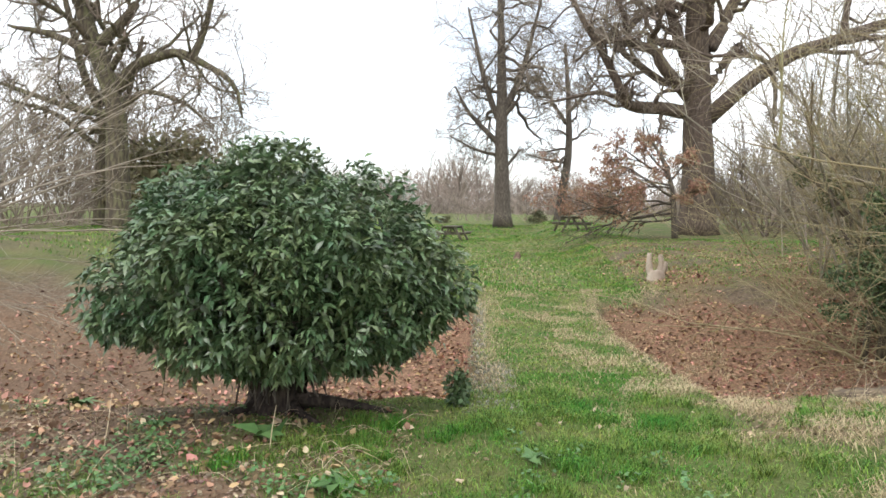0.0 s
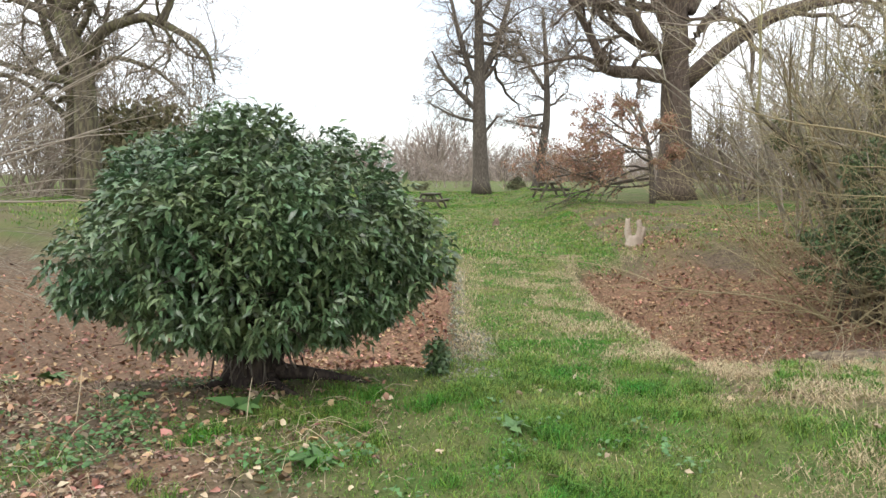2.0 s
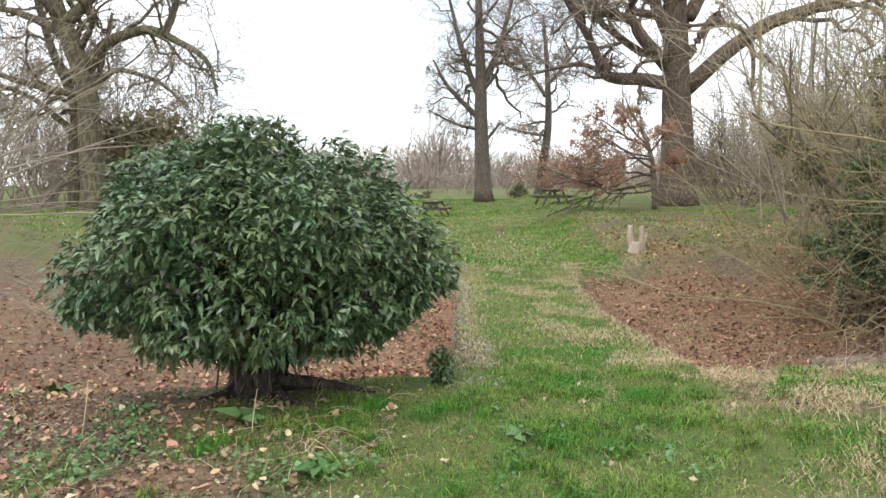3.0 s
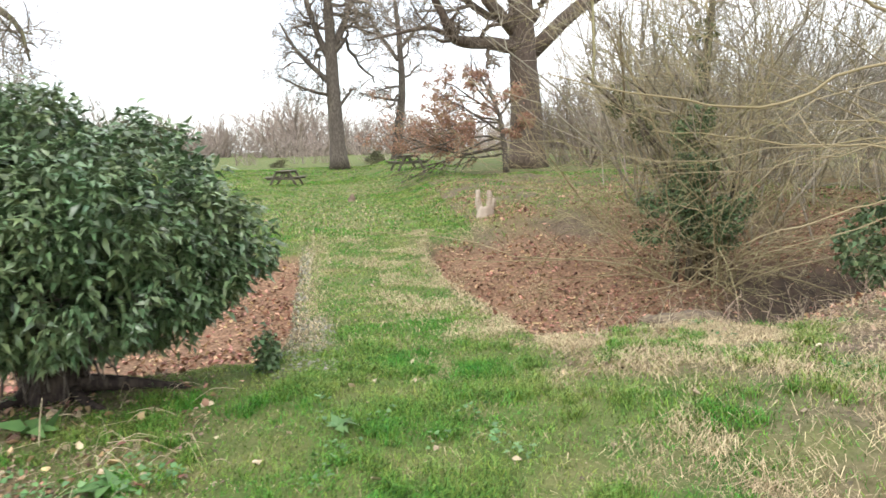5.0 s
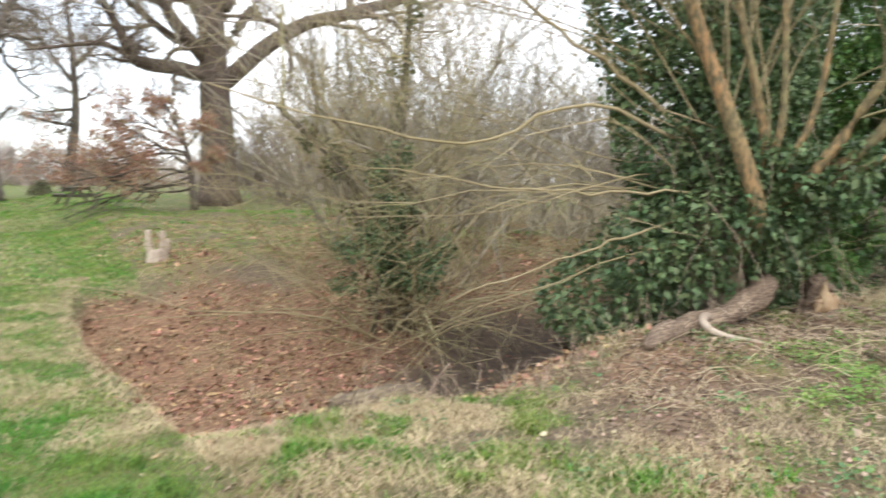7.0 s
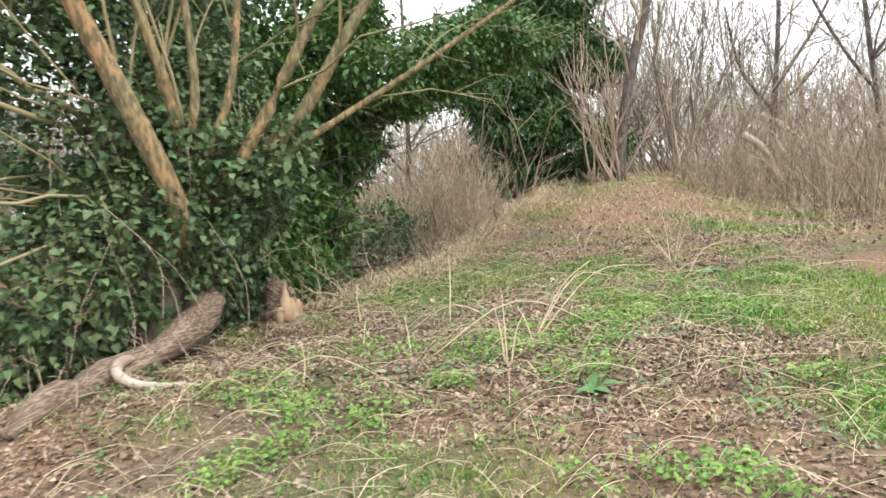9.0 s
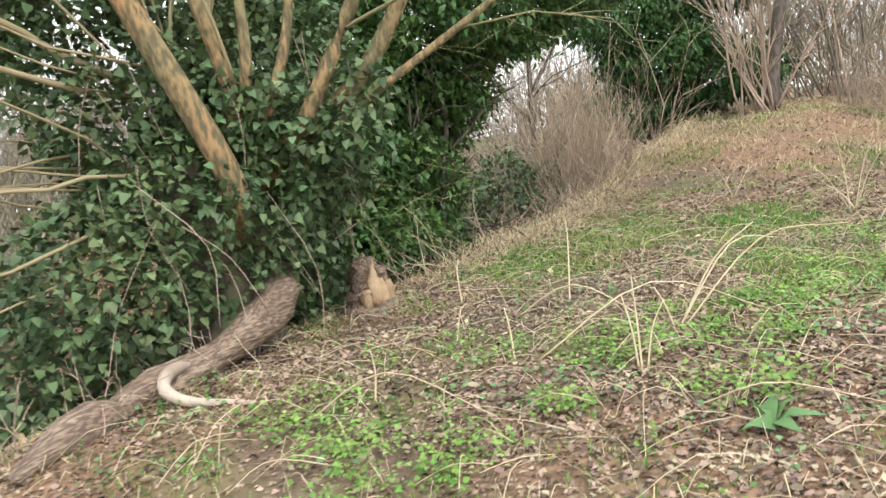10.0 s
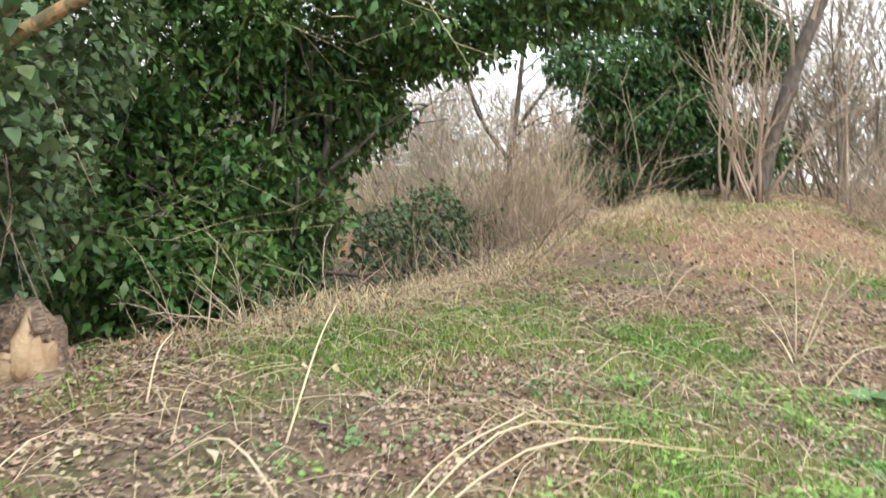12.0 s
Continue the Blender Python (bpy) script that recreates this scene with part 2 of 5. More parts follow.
def grow(rng, start, way, length, radius, level, spec, out, tip=0.35):
    """A branch and its children. spec, by level: (segments, wiggle, lift, children, angle, length ratio)."""
    seg, wig, lift, kids, angle, ratio = spec[level]
    pts, d = [np.array(start, float)], unit(np.array(way, float))
    for _ in range(seg):
        d = unit(d + rng.normal(0, wig, 3) + np.array([0, 0, lift]))
        pts.append(pts[-1] + d * length / seg)
    pts = np.array(pts)
    rad = radius * np.linspace(1, tip, seg + 1)
    out.append((pts, rad, level))
    sprout(rng, pts, rad, length, level, spec, out, kids, angle, ratio)


def sprout(rng, pts, rad, length, level, spec, out, kids, angle, ratio, first=0.25):
    if level + 1 >= len(spec):
        return
    for k in range(kids):
        t = first + (1 - first) * (k + rng.random()) / kids
        f = min(t * (len(pts) - 1), len(pts) - 1.001)
        i = int(f)
        p = pts[i] + (pts[i + 1] - pts[i]) * (f - i)
        r = rad[i] + (rad[i + 1] - rad[i]) * (f - i)
        along = unit(pts[i + 1] - pts[i])
        side = unit(np.cross(along, rng.normal(0, 1, 3)))
        a = angle * rng.uniform(0.7, 1.3)
        way = along * math.cos(a) + side * math.sin(a)
        grow(rng, p, way, length * ratio * rng.uniform(0.6, 1.15) * (1.15 - 0.5 * t), max(r * 0.62, 0.003), level + 1, spec, out)


def leaf_cloud(rng, at, way, size, width=0.36, fold=0.25, droop=0.2):
    """Folded leaves of four triangles: at (n, 3) their stalks, way (n, 3) where they point, size (n) their lengths."""
    at, way = np.asarray(at, float), unit(np.asarray(way, float))
    size = np.asarray(size, float)[:, None]
    up = unit(rng.normal(0, 0.45, at.shape) + np.array([0, 0, 1.0]))
    side = unit(np.cross(way, up))
    nor = np.cross(side, way)
    mid = at + way * size * 0.5 + nor * size * 0.06
    tip = at + way * size - nor * size * droop
    left = at + way * size * 0.45 + side * size * width / 2 + nor * size * fold * width
    right = at + way * size * 0.45 - side * size * width / 2 + nor * size * fold * width
    V = np.stack([at, left, tip, right, mid], 1).reshape(-1, 3)
    i = np.arange(len(at))[:, None] * 5
    F = np.concatenate([i + [0, 4, 1], i + [1, 4, 2], i + [2, 4, 3], i + [3, 4, 0]])
    return V, [F]


def ivy_leaves(rng, at, way, size):
    """Lobed leaves of six triangles."""
    at, way = np.asarray(at, float), unit(np.asarray(way, float))
    size = np.asarray(size, float)[:, None]
    side = unit(np.cross(way, unit(rng.normal(0, 0.5, at.shape) + np.array([0, 0, 1.0]))))
    nor = np.cross(side, way)
    cup = rng.uniform(-0.05, 0.16, (len(at), 1))
    spots = ((0.0, 0.0, 0), (0.02, 0.42, 0.6), (0.4, 0.34, 0.3), (1.0, 0.0, -0.6), (0.42, -0.36, 0.3), (0.0, -0.45, 0.6), (0.36, 0.0, 0.35))
    pts = [at + size * (a * way + s * side + c * cup * nor) for a, s, c in spots]
    i = np.arange(len(at))[:, None] * 7
    return np.stack(pts, 1).reshape(-1, 3), [np.concatenate([i + [6, k, (k + 1) % 6] for k in range(6)])]


def dead_leaves(rng, at, size):
    """Curled oval leaves of six triangles, lying any way round."""
    n = len(at)
    size = np.asarray(size, float)[:, None]
    way = unit(np.stack([rng.normal(0, 1, n), rng.normal(0, 1, n), rng.normal(0, 0.42, n)], -1))
    up = unit(rng.normal(0, 0.55, (n, 3)) + np.array([0, 0, 1.0]))
    side = unit(np.cross(way, up))
    nor = np.cross(side, way)
    w, c = rng.uniform(0.22, 0.36, (n, 1)), rng.uniform(-0.25, 0.45, (n, 1))
    pts = [at, at + size * (0.3 * way + w * side + c * nor * 0.6), at + size * (0.72 * way + 0.8 * w * side + c * nor), at + size * (way + 0.5 * c * nor),
           at + size * (0.7 * way - 0.85 * w * side + c * nor * 0.8), at + size * (0.28 * way - w * side + c * nor * 0.5), at + size * 0.5 * way]
    i = np.arange(n)[:, None] * 7
    pts = [p + rng.normal(0, 0.07, p.shape) * size for p in pts]
    return np.stack(pts, 1).reshape(-1, 3), np.concatenate([i + [6, k, (k + 1) % 6] for k in range(6)])


def folded_scraps(rng, at, size):
    """Small bent leaf scraps of two triangles."""
    n = len(at)
    size = np.asarray(size, float)[:, None]
    way = unit(np.stack([rng.normal(0, 1, n), rng.normal(0, 1, n), rng.normal(0, 0.3, n)], -1))
    side = unit(np.cross(way, rng.normal(0, 0.4, (n, 3)) + np.array([0, 0, 1.0])))
    lift = np.cross(side, way) * rng.uniform(-0.1, 0.3, (n, 1))
    w = rng.uniform(0.25, 0.45, (n, 1))
    V = np.stack([at, at + size * (0.5 * way + w * side + lift), at + size * way, at + size * (0.45 * way - w * side + lift)], 1).reshape(-1, 3)
    i = np.arange(n)[:, None] * 4
    return V, np.concatenate([i + [0, 1, 2], i + [0, 2, 3]])


def fbm(x, y, scale, seed=0.0, octaves=3):
    """Smooth noise from sines, about -1 to 1."""
    out, amp, total = 0.0, 1.0, 0.0
    for k in range(octaves):
        f = scale * 2.03**k
        a = np.sin(x * f * 1.07 + 1.3 * np.sin(y * f * 0.83 + seed + k) + seed * 1.7)
        c = np.sin(y * f * 0.97 + 1.1 * np.sin(x * f * 0.91 - seed * 0.6 + 2 * k) + seed * 2.3 + k)
        out, total, amp = out + amp * a * c, total + amp, amp * 0.55
    return out / total * 1.6


def step(a, b, x):
    t = np.clip((x - a) / (b - a), 0, 1)
    return t * t * (3 - 2 * t)


# ---- lie of the land ----


def causeway_left(y):
    return 0.13 + 0.052 * (y - 5.7)


def causeway_right(y):
    return 2.17 + 0.02 * np.clip(y - 8.8, 0, 8) ** 2


def moat_depth(x, y):
    """Fall of the dry moat below the ground on both sides, 0 to 1, without the causeway."""
    wob = 0.25 * fbm(x, y, 0.5, 3.0)
    lip = 5.85 - 1.0 * step(3.8, 5.0, x) + 0.8 * step(4.6, 6.4, x)
    right = step(lip, 8.6, y + wob * 0.6) * (1 - step(9.9, 14.6, y + wob))
    left = step(5.7, 8.4, y + wob * 0.6) * (1 - step(9.6, 13.8, y + wob))
    right = right * step(1.6, 2.5, x + 0.6 * np.clip(y - 6.2, 0, 1.5))
    return np.where(x > 1.3, right, left)


def on_causeway(x, y):
    wob = 0.06 * fbm(x * 0 + 1, y, 1.3, 5.0)
    return step(causeway_left(y) - 0.16, causeway_left(y), x + wob) * (1 - step(causeway_right(y), causeway_right(y) + 0.17, x + wob))


def height(x, y):
    x, y = np.asarray(x, float), np.asarray(y, float)
    near = 1 - step(6.0, 15.0, y)
    plateau = 0.33 * step(1.5, 3.0, x + 0.1 * (y - 4)) * (0.85 + 0.15 * step(2, 5, y)) * (1 - 0.9 * step(3.8, 6.3, y) * (1 - step(4.2, 5.8, x)))
    plateau = plateau + 0.75 * step(12.5, 21, x) * step(1.0, 4.0, y) - 0.06 * step(8.5, 10.5, x) * (1 - step(11, 13, x))
    left_near = -0.05 * step(0, 3, -x)
    far_right = (0.4 + 0.2 * step(15, 30, y)) * step(2.9, 5.0, x - 0.06 * (y - 14))
    far_left = 0.85 * step(3.0, 9.5, -x) * (1 - 0.6 * step(24, 40, y))
    far = np.maximum(far_right * (1 - step(40, 60, y)), far_left) + 0.5 * step(40, 50, y)
    base = near * (plateau + left_near) + (1 - near) * far
    depth = moat_depth(x, y) * (1 - on_causeway(x, y))
    floor = np.where(x > 1.3, -0.9 - 0.06 * np.clip(x - 5, 0, 6), -0.72)
    z = base * (1 - depth) + floor * depth
    z = z - 0.05 * on_causeway(x, y) * step(6.5, 8, y) * (1 - step(13, 15, y))
    rough = 0.035 * fbm(x, y, 1.1, 1.0) + 0.014 * fbm(x, y, 5.5, 2.0)
    return z + rough * (1 - 0.5 * on_causeway(x, y) * step(6, 7, y))


def cover(x, y):
    """Shares of turf, dead leaves and bare mud."""
    x, y = np.asarray(x, float), np.asarray(y, float)
    n1, n2 = fbm(x, y, 1.6, 7.0), fbm(x, y, 4.0, 9.0)
    way = on_causeway(x, y)
    d = moat_depth(x, y) * (1 - way)
    lawn = step(-1.6, 0.3, x + 0.35 * n1 + 0.22 * (y - 4)) * (1 - step(1.9, 3.7, x + 0.7 * n1))
    bank = np.clip(0.16 + 0.55 * n1 + 0.35 * n2, 0, 1)
    green = np.zeros_like(x)
    for gx0, gy0, gr in ((11.0, 4.8, 1.25), (9.7, 4.9, 0.6), (11.5, 3.5, 1.0), (8.9, 1.7, 1.3), (7.0, 1.2, 0.9), (10.6, 1.5, 1.0), (9.2, 3.0, 0.6)):
        green = np.maximum(green, np.exp(-((x - gx0) ** 2 + (1.5 * (y - gy0)) ** 2) / gr**2))
    bank = np.clip(bank + 1.1 * green + 0.3 * green * n2, 0, 1)
    near_left = np.clip(0.25 + 0.45 * n1 + 0.3 * n2, 0, 0.8)
    turf_near = np.where(x > 1.3, np.maximum(lawn, bank), np.maximum(lawn, near_left))
    edge = step(0.0, 0.35, x - causeway_left(y)) * step(-0.1, 0.35, causeway_right(y) - x)
    turf_way = (0.35 + 0.65 * edge) * (1 - 0.7 * (1 - step(0.25, 0.5, x - causeway_left(y) + 0.1 * n2)) * (1 - step(7.4, 8.4, y)))
    far_t = np.where(x < 3.6 + 0.12 * (y - 14), 1.0, np.clip(0.5 + 0.5 * n1 + 0.45 * step(24, 31, y), 0, 1))
    far_t = np.where((x < -2.5) & (y < 40), np.clip(0.75 + 0.4 * n1, 0, 1), far_t)
    f = step(12.5, 14.5, y)
    turf = (turf_near * (1 - way * step(6, 7, y)) + turf_way * way * step(6, 7, y)) * (1 - f) + far_t * f
    turf = turf * (1 - 0.92 * step(0.1, 0.35, d + 0.08 * n2))
    leaf = step(0.12, 0.4, d + 0.15 * n1) * 0.95
    # shade of shrub and trees on the left: leaves thinned to darker soil
    leaf = leaf * (1 - 0.5 * step(1.2, 2.2, -x))
    leaf = np.maximum(leaf, np.where((x < -0.6) & (y > 6.3), 0.55 * (1 - step(10.2, 11.8, y + 0.5 * n1)), 0.0))
    slope = step(3.2, 4.6, x) * step(11, 13, y) * (1 - step(21, 27, y))
    leaf = np.maximum(leaf, slope * np.clip(0.3 + 0.5 * n1, 0, 0.75))
    near_leaf = np.clip(0.42 + 0.7 * fbm(x, y, 1.1, 12.0), 0, 0.85) * (1 - lawn) * (1 - 0.85 * green) * (1 - step(6.5, 8, y))
    leaf = np.maximum(leaf, near_leaf)
    grassy = step(0.1, 0.3, d) * step(-1.9, -0.8, x) * (x < 1.3) * (1 - step(8.2, 9.0, y))
    leaf = leaf * (1 - 0.55 * grassy)
    turf = np.maximum(turf, 0.75 * grassy)
    mud = step(0.5, 0.85, d) * (x > 1.3) * step(4.8, 6.6, x + 0.7 * n1 + 0.5 * np.clip(9.0 - y, -2, 2)) * step(8.0, 8.8, y)
    return turf, leaf * (1 - 0.8 * mud), mud * 0.95


def axis(fine_from, fine_to, pitch, end_from, end_to):
    vals = list(np.arange(fine_from, fine_to, pitch))
    s, v = pitch, vals[-1]
    while v < end_to:
        s *= 1.13
        v += s
        vals.append(v)
    s, v, low = pitch, vals[0], []
    while v > end_from:
        s *= 1.13
        v -= s
        low.append(v)
    return np.array(low[::-1] + vals)


gx, gy = axis(-5.0, 13.5, 0.095, -1500, 1500), axis(1.0, 15.5, 0.095, -1500, 1500)
X, Y = np.meshgrid(gx, gy)
Z = height(X, Y)
nx, ny = len(gx), len(gy)
idx = np.arange(nx * ny).reshape(ny, nx)
quads = np.stack([idx[:-1, :-1], idx[:-1, 1:], idx[1:, 1:], idx[1:, :-1]], -1).reshape(-1, 4)
me = mesh_from("ground", np.stack([X, Y, Z], -1).reshape(-1, 3), [quads], smooth=True)
turf, leaf, mud = cover(X, Y)
colours = np.stack([turf, leaf, mud, np.ones_like(turf)], -1).reshape(-1, 4).astype(np.float32)
att = me.color_attributes.new("cover", "FLOAT_COLOR", "POINT")
att.data.foreach_set("color", colours.ravel())
ground = part("ground", me, ground_material())
tagged(ground, "uneven grassy ground with leaf-strewn dry moat and causeway", "ground", kind="structure")


def h(x, y):
    return float(height(x, y))


# ---- evergreen shrub ----


def evergreen_shrub():
    rng = np.random.default_rng(11)
    cx, cy = -1.42, 5.95
    z0 = h(cx, cy)
    shrub = thing("evergreen_shrub", (cx, cy, z0), "rounded evergreen shrub with drooping glossy dark green leaves", "shrub")
    trunk = []
    for k in range(7):
        a = k * 0.9
        foot = np.array([0.2 * math.cos(a), 0.16 * math.sin(a), -0.08])
        top = np.array([0.55 * math.cos(a + 0.3), 0.5 * math.sin(a + 0.3), 0.75])
        trunk.append((curve_points([foot, foot * 0.75 + [0, 0, 0.3], top], 8), np.linspace(0.13, 0.05, 8)))
    trunk.append((curve_points([(0, 0, -0.1), (0.02, 0, 0.35), (0, 0.05, 1.0)], 8), np.linspace(0.22, 0.1, 8)))
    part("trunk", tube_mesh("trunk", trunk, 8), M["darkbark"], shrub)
    for x1, y1, r in ((1.0, -0.25, 0.055), (-0.45, -0.25, 0.04), (0.5, -0.5, 0.035)):
        pts = curve_points([(0.12 * np.sign(x1), -0.05, 0.12), (x1 * 0.5, y1 * 0.6, h(cx + x1 * 0.5, cy + y1 * 0.6) - z0 + 0.04), (x1, y1, h(cx + x1, cy + y1) - z0 - 0.03)], 9)
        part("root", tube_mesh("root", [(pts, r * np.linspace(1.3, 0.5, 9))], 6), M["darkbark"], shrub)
    stems = []
    for k in range(60):
        a, r = rng.uniform(0, 6.28), rng.uniform(0.15, 0.45)
        p0 = np.array([r * 0.6 * math.cos(a), r * 0.6 * math.sin(a), rng.uniform(0.35, 0.6)])
        p1 = np.array([r * math.cos(a), r * math.sin(a), rng.uniform(0.05, 0.25)])
        stems.append((curve_points([p0, (p0 + p1) / 2 + rng.normal(0, 0.05, 3), p1], 5), np.full(5, rng.uniform(0.004, 0.009))))
    for line, rad in stems:
        part("hanging_stem", tube_mesh("hanging_stem", [(line, rad)], 4), M["bark"], shrub)
    # foliage masses: centre, radii
    lumps = [((0, 0, 1.22), (1.1, 1.0, 0.66)), ((-0.75, -0.1, 0.98), (0.72, 0.75, 0.42)), ((0.72, -0.1, 0.98), (0.68, 0.75, 0.46)), ((-0.12, 0, 1.76), (0.4, 0.5, 0.42)),
             ((0.6, 0.05, 1.55), (0.52, 0.6, 0.43)), ((1.15, -0.15, 1.2), (0.26, 0.33, 0.2)), ((-0.62, 0, 1.45), (0.5, 0.55, 0.36)), ((0.1, -0.5, 0.85), (0.95, 0.6, 0.42)), ((0.08, -0.1, 0.62), (0.68, 0.6, 0.27)), ((-0.55, 0.0, 0.85), (0.6, 0.5, 0.25)), ((0.65, -0.05, 0.7), (0.55, 0.5, 0.28)), ((-0.5, -0.6, 1.1), (0.5, 0.4, 0.35)), ((0.6, -0.7, 1.2), (0.4, 0.3, 0.35)), ((0.1, -0.65, 1.45), (0.45, 0.35, 0.35))]
    # smaller bunches stand out from the masses
    for k in range(75):
        c, r = lumps[rng.integers(0, 14)]
        d = unit(rng.normal(0, 1, 3) + [0, -0.3, 0.25])
        s = rng.uniform(0.12, 0.27)
        lumps.append((tuple(np.array(c) + d * np.array(r) * 0.92), (s * 1.15, s * 1.1, s)))
    clumps = []
    for c, r in lumps:
        n = int(310 * (r[0] * r[1] + r[0] * r[2] + r[1] * r[2]))
        d = unit(rng.normal(0, 1, (n, 3)))
        clumps.append(np.array(c) + d * np.array(r) * rng.uniform(0.86, 1.08, (n, 1)))
    P = np.concatenate(clumps)
    inside = np.zeros(len(P), bool)
    for c, r in lumps:
        inside |= (((P - c) / (np.array(r) * 0.84)) ** 2).sum(1) < 1
    P = P[~inside]
    out = unit(P * [1, 1, 1.2] - np.array([0, 0, 1.2]))
    at, way, size = [], [], []
    for k in range(9):
        a = rng.uniform(0, 6.28, len(P))
        side = np.stack([np.cos(a), np.sin(a), rng.uniform(-0.8, 0.2, len(P))], -1)
        at.append(P + rng.normal(0, 0.025, P.shape))
        way.append(unit(side + out * 0.75 + rng.normal(0, 0.15, P.shape)))
        size.append(rng.uniform(0.06, 0.115, len(P)))
    # leaves within, so that no hole goes through
    for c, r in lumps:
        n = int(650 * (r[0] * r[1] + r[0] * r[2] + r[1] * r[2]))
        q = unit(rng.normal(0, 1, (n, 3))) * rng.uniform(0.6, 0.92, (n, 1)) * np.array(r) + np.array(c)
        at.append(q), way.append(unit(rng.normal(0, 1, q.shape) + [0, 0, -0.6])), size.append(rng.uniform(0.09, 0.14, n))
    V, F = leaf_cloud(rng, np.concatenate(at), np.concatenate(way), np.concatenate(size), 0.33, 0.3, 0.25)
    part("crown", mesh_from("crown", V, F), M["shrub"], shrub)
    # woody inside
    spec = [(4, 0.15, 0.05, 5, 0.7, 0.6), (3, 0.2, 0.0, 4, 0.8, 0.6), (3, 0.2, 0, 0, 0, 0)]
    out = []
    for k in range(14):
        a = rng.uniform(0, 6.28)
        grow(rng, (0.1 * math.cos(a), 0.1 * math.sin(a), 0.5), (math.cos(a), math.sin(a), rng.uniform(0.1, 1.0)), 1.0, 0.03, 0, spec, out)
    tagged(part("branches", tube_mesh("branches", [o[:2] for o in out], 4), M["bark"], shrub), kind="stuff")


evergreen_shrub()

# ---- bare trees ----


def bare_tree(name, place, trunk, limbs, spec, seed, label, mat="bark", twig="twig", group="", low=0.25, extra=0, thin=0.0075):
    """trunk and limbs: (points, foot radius, top radius) in metres from the tree's foot."""
    rng = np.random.default_rng(seed)
    x, y = place
    tree = thing(name, (x, y, h(x, y) - 0.05), label, "tree", group)
    finer = []
    for k, (pts, r0, r1) in enumerate([trunk] + limbs):
        n = 22 if k == 0 else 16
        line = curve_points(pts, n)
        line[1:] += rng.normal(0, r0 * (0.012 if k == 0 else 0.05), line[1:].shape)
        rad = r1 + (r0 - r1) * np.linspace(1, 0, n) ** 0.8
        if k == 0:
            rad[0] *= 1.32
            rad[1] *= 1.1
        piece = part("trunk" if k == 0 else "limb", tube_mesh("trunk", [(line, rad)], 14 if k == 0 else 8), M[mat], tree)
        length = np.linalg.norm(np.diff(line, axis=0), axis=1).sum()
        seg, wig, lift, kids, angle, ratio = spec[0]
        kids = max(1, round(kids * min(1.0, length / 5.0)))
        out = []
        sprout(rng, line, rad * 0.7, length * (0.5 if k == 0 else 0.75), 0, spec, out, kids + (extra if k == 0 else 0), angle, ratio, low if k else 0.42)
        finer += out
        for o in out:
            if o[2] == 1:
                part("bough", tube_mesh("bough", [o[:2]], 6), M[mat], piece)
    small = [(o[0], np.maximum(o[1], thin)) for o in finer if o[2] > 1]
    tagged(part("twigs", tube_mesh("twigs", small, 3), M[twig], tree), kind="stuff")
    return tree


SPEC_OAK = [(0, 0, 0, 9, 0.95, 0.72), (8, 0.36, 0.03, 6, 0.85, 0.66), (5, 0.34, 0.01, 5, 0.8, 0.72), (3, 0.32, 0.0, 3, 0.7, 0.8), (2, 0.25, 0.0, 0, 0, 0)]
SPEC_TALL = [(0, 0, 0, 11, 1.1, 0.62), (8, 0.36, 0.02, 7, 0.9, 0.64), (5, 0.34, 0.0, 5, 0.85, 0.7), (3, 0.3, 0.0, 3, 0.7, 0.85), (2, 0.22, 0.0, 0, 0, 0)]

bare_tree(
    "oak_tree", (10.35, 31.3),
    ([(0, 0, 0), (0.02, 0, 2.5), (-0.1, 0, 5.2), (-0.2, 0.1, 9.2), (0, 0.2, 13), (0.4, 0, 17)], 0.77, 0.16),
    [
        ([(-0.4, -0.1, 5.1), (-1.8, -0.4, 5.25), (-3.2, -0.7, 5.35), (-3.35, -0.8, 6.1)], 0.31, 0.16),
        ([(-3.2, -0.7, 5.4), (-4.2, -1, 5.75), (-5.2, -1.2, 5.6), (-6.8, -1.4, 5.2)], 0.12, 0.03),
        ([(-3.3, -0.7, 5.5), (-4.0, -0.9, 6.9), (-5.3, -0.8, 9.1), (-6.4, -0.5, 11.6)], 0.2, 0.05),
        ([(0.3, 0, 4.9), (2.7, -0.6, 7.0), (5.2, -1.2, 8.0), (7.8, -1.6, 8.9), (11, -1.9, 9.8)], 0.35, 0.09),
        ([(-0.4, 0, 5.7), (-1.6, -0.3, 6.9), (-2.1, -0.4, 7.6), (-3.1, -0.6, 7.9), (-3.4, -0.7, 8.9), (-4.4, -0.8, 11.5)], 0.3, 0.06),
        ([(-0.3, 0, 6.8), (-1.0, 0.2, 8.5), (-1.6, 0.5, 10.5), (-3.2, 0.8, 14.5)], 0.33, 0.07),
        ([(0.3, 0, 6.2), (1.2, -0.3, 7.6), (1.5, -0.3, 7.9)], 0.22, 0.12),
        ([(0.2, 0, 7.5), (1.6, 0.6, 10), (3.4, 1, 13.5)], 0.33, 0.07),
        ([(2.6, -0.6, 6.9), (2.75, -0.8, 6.0), (2.7, -0.9, 4.6)], 0.14, 0.05),
        ([(5.2, -1.2, 8.0), (5.4, -1.2, 9.5), (6.4, -1.4, 12)], 0.18, 0.05),
    ],
    SPEC_OAK, 21, "massive bare old oak with wide crooked limbs", "oak", extra=2)
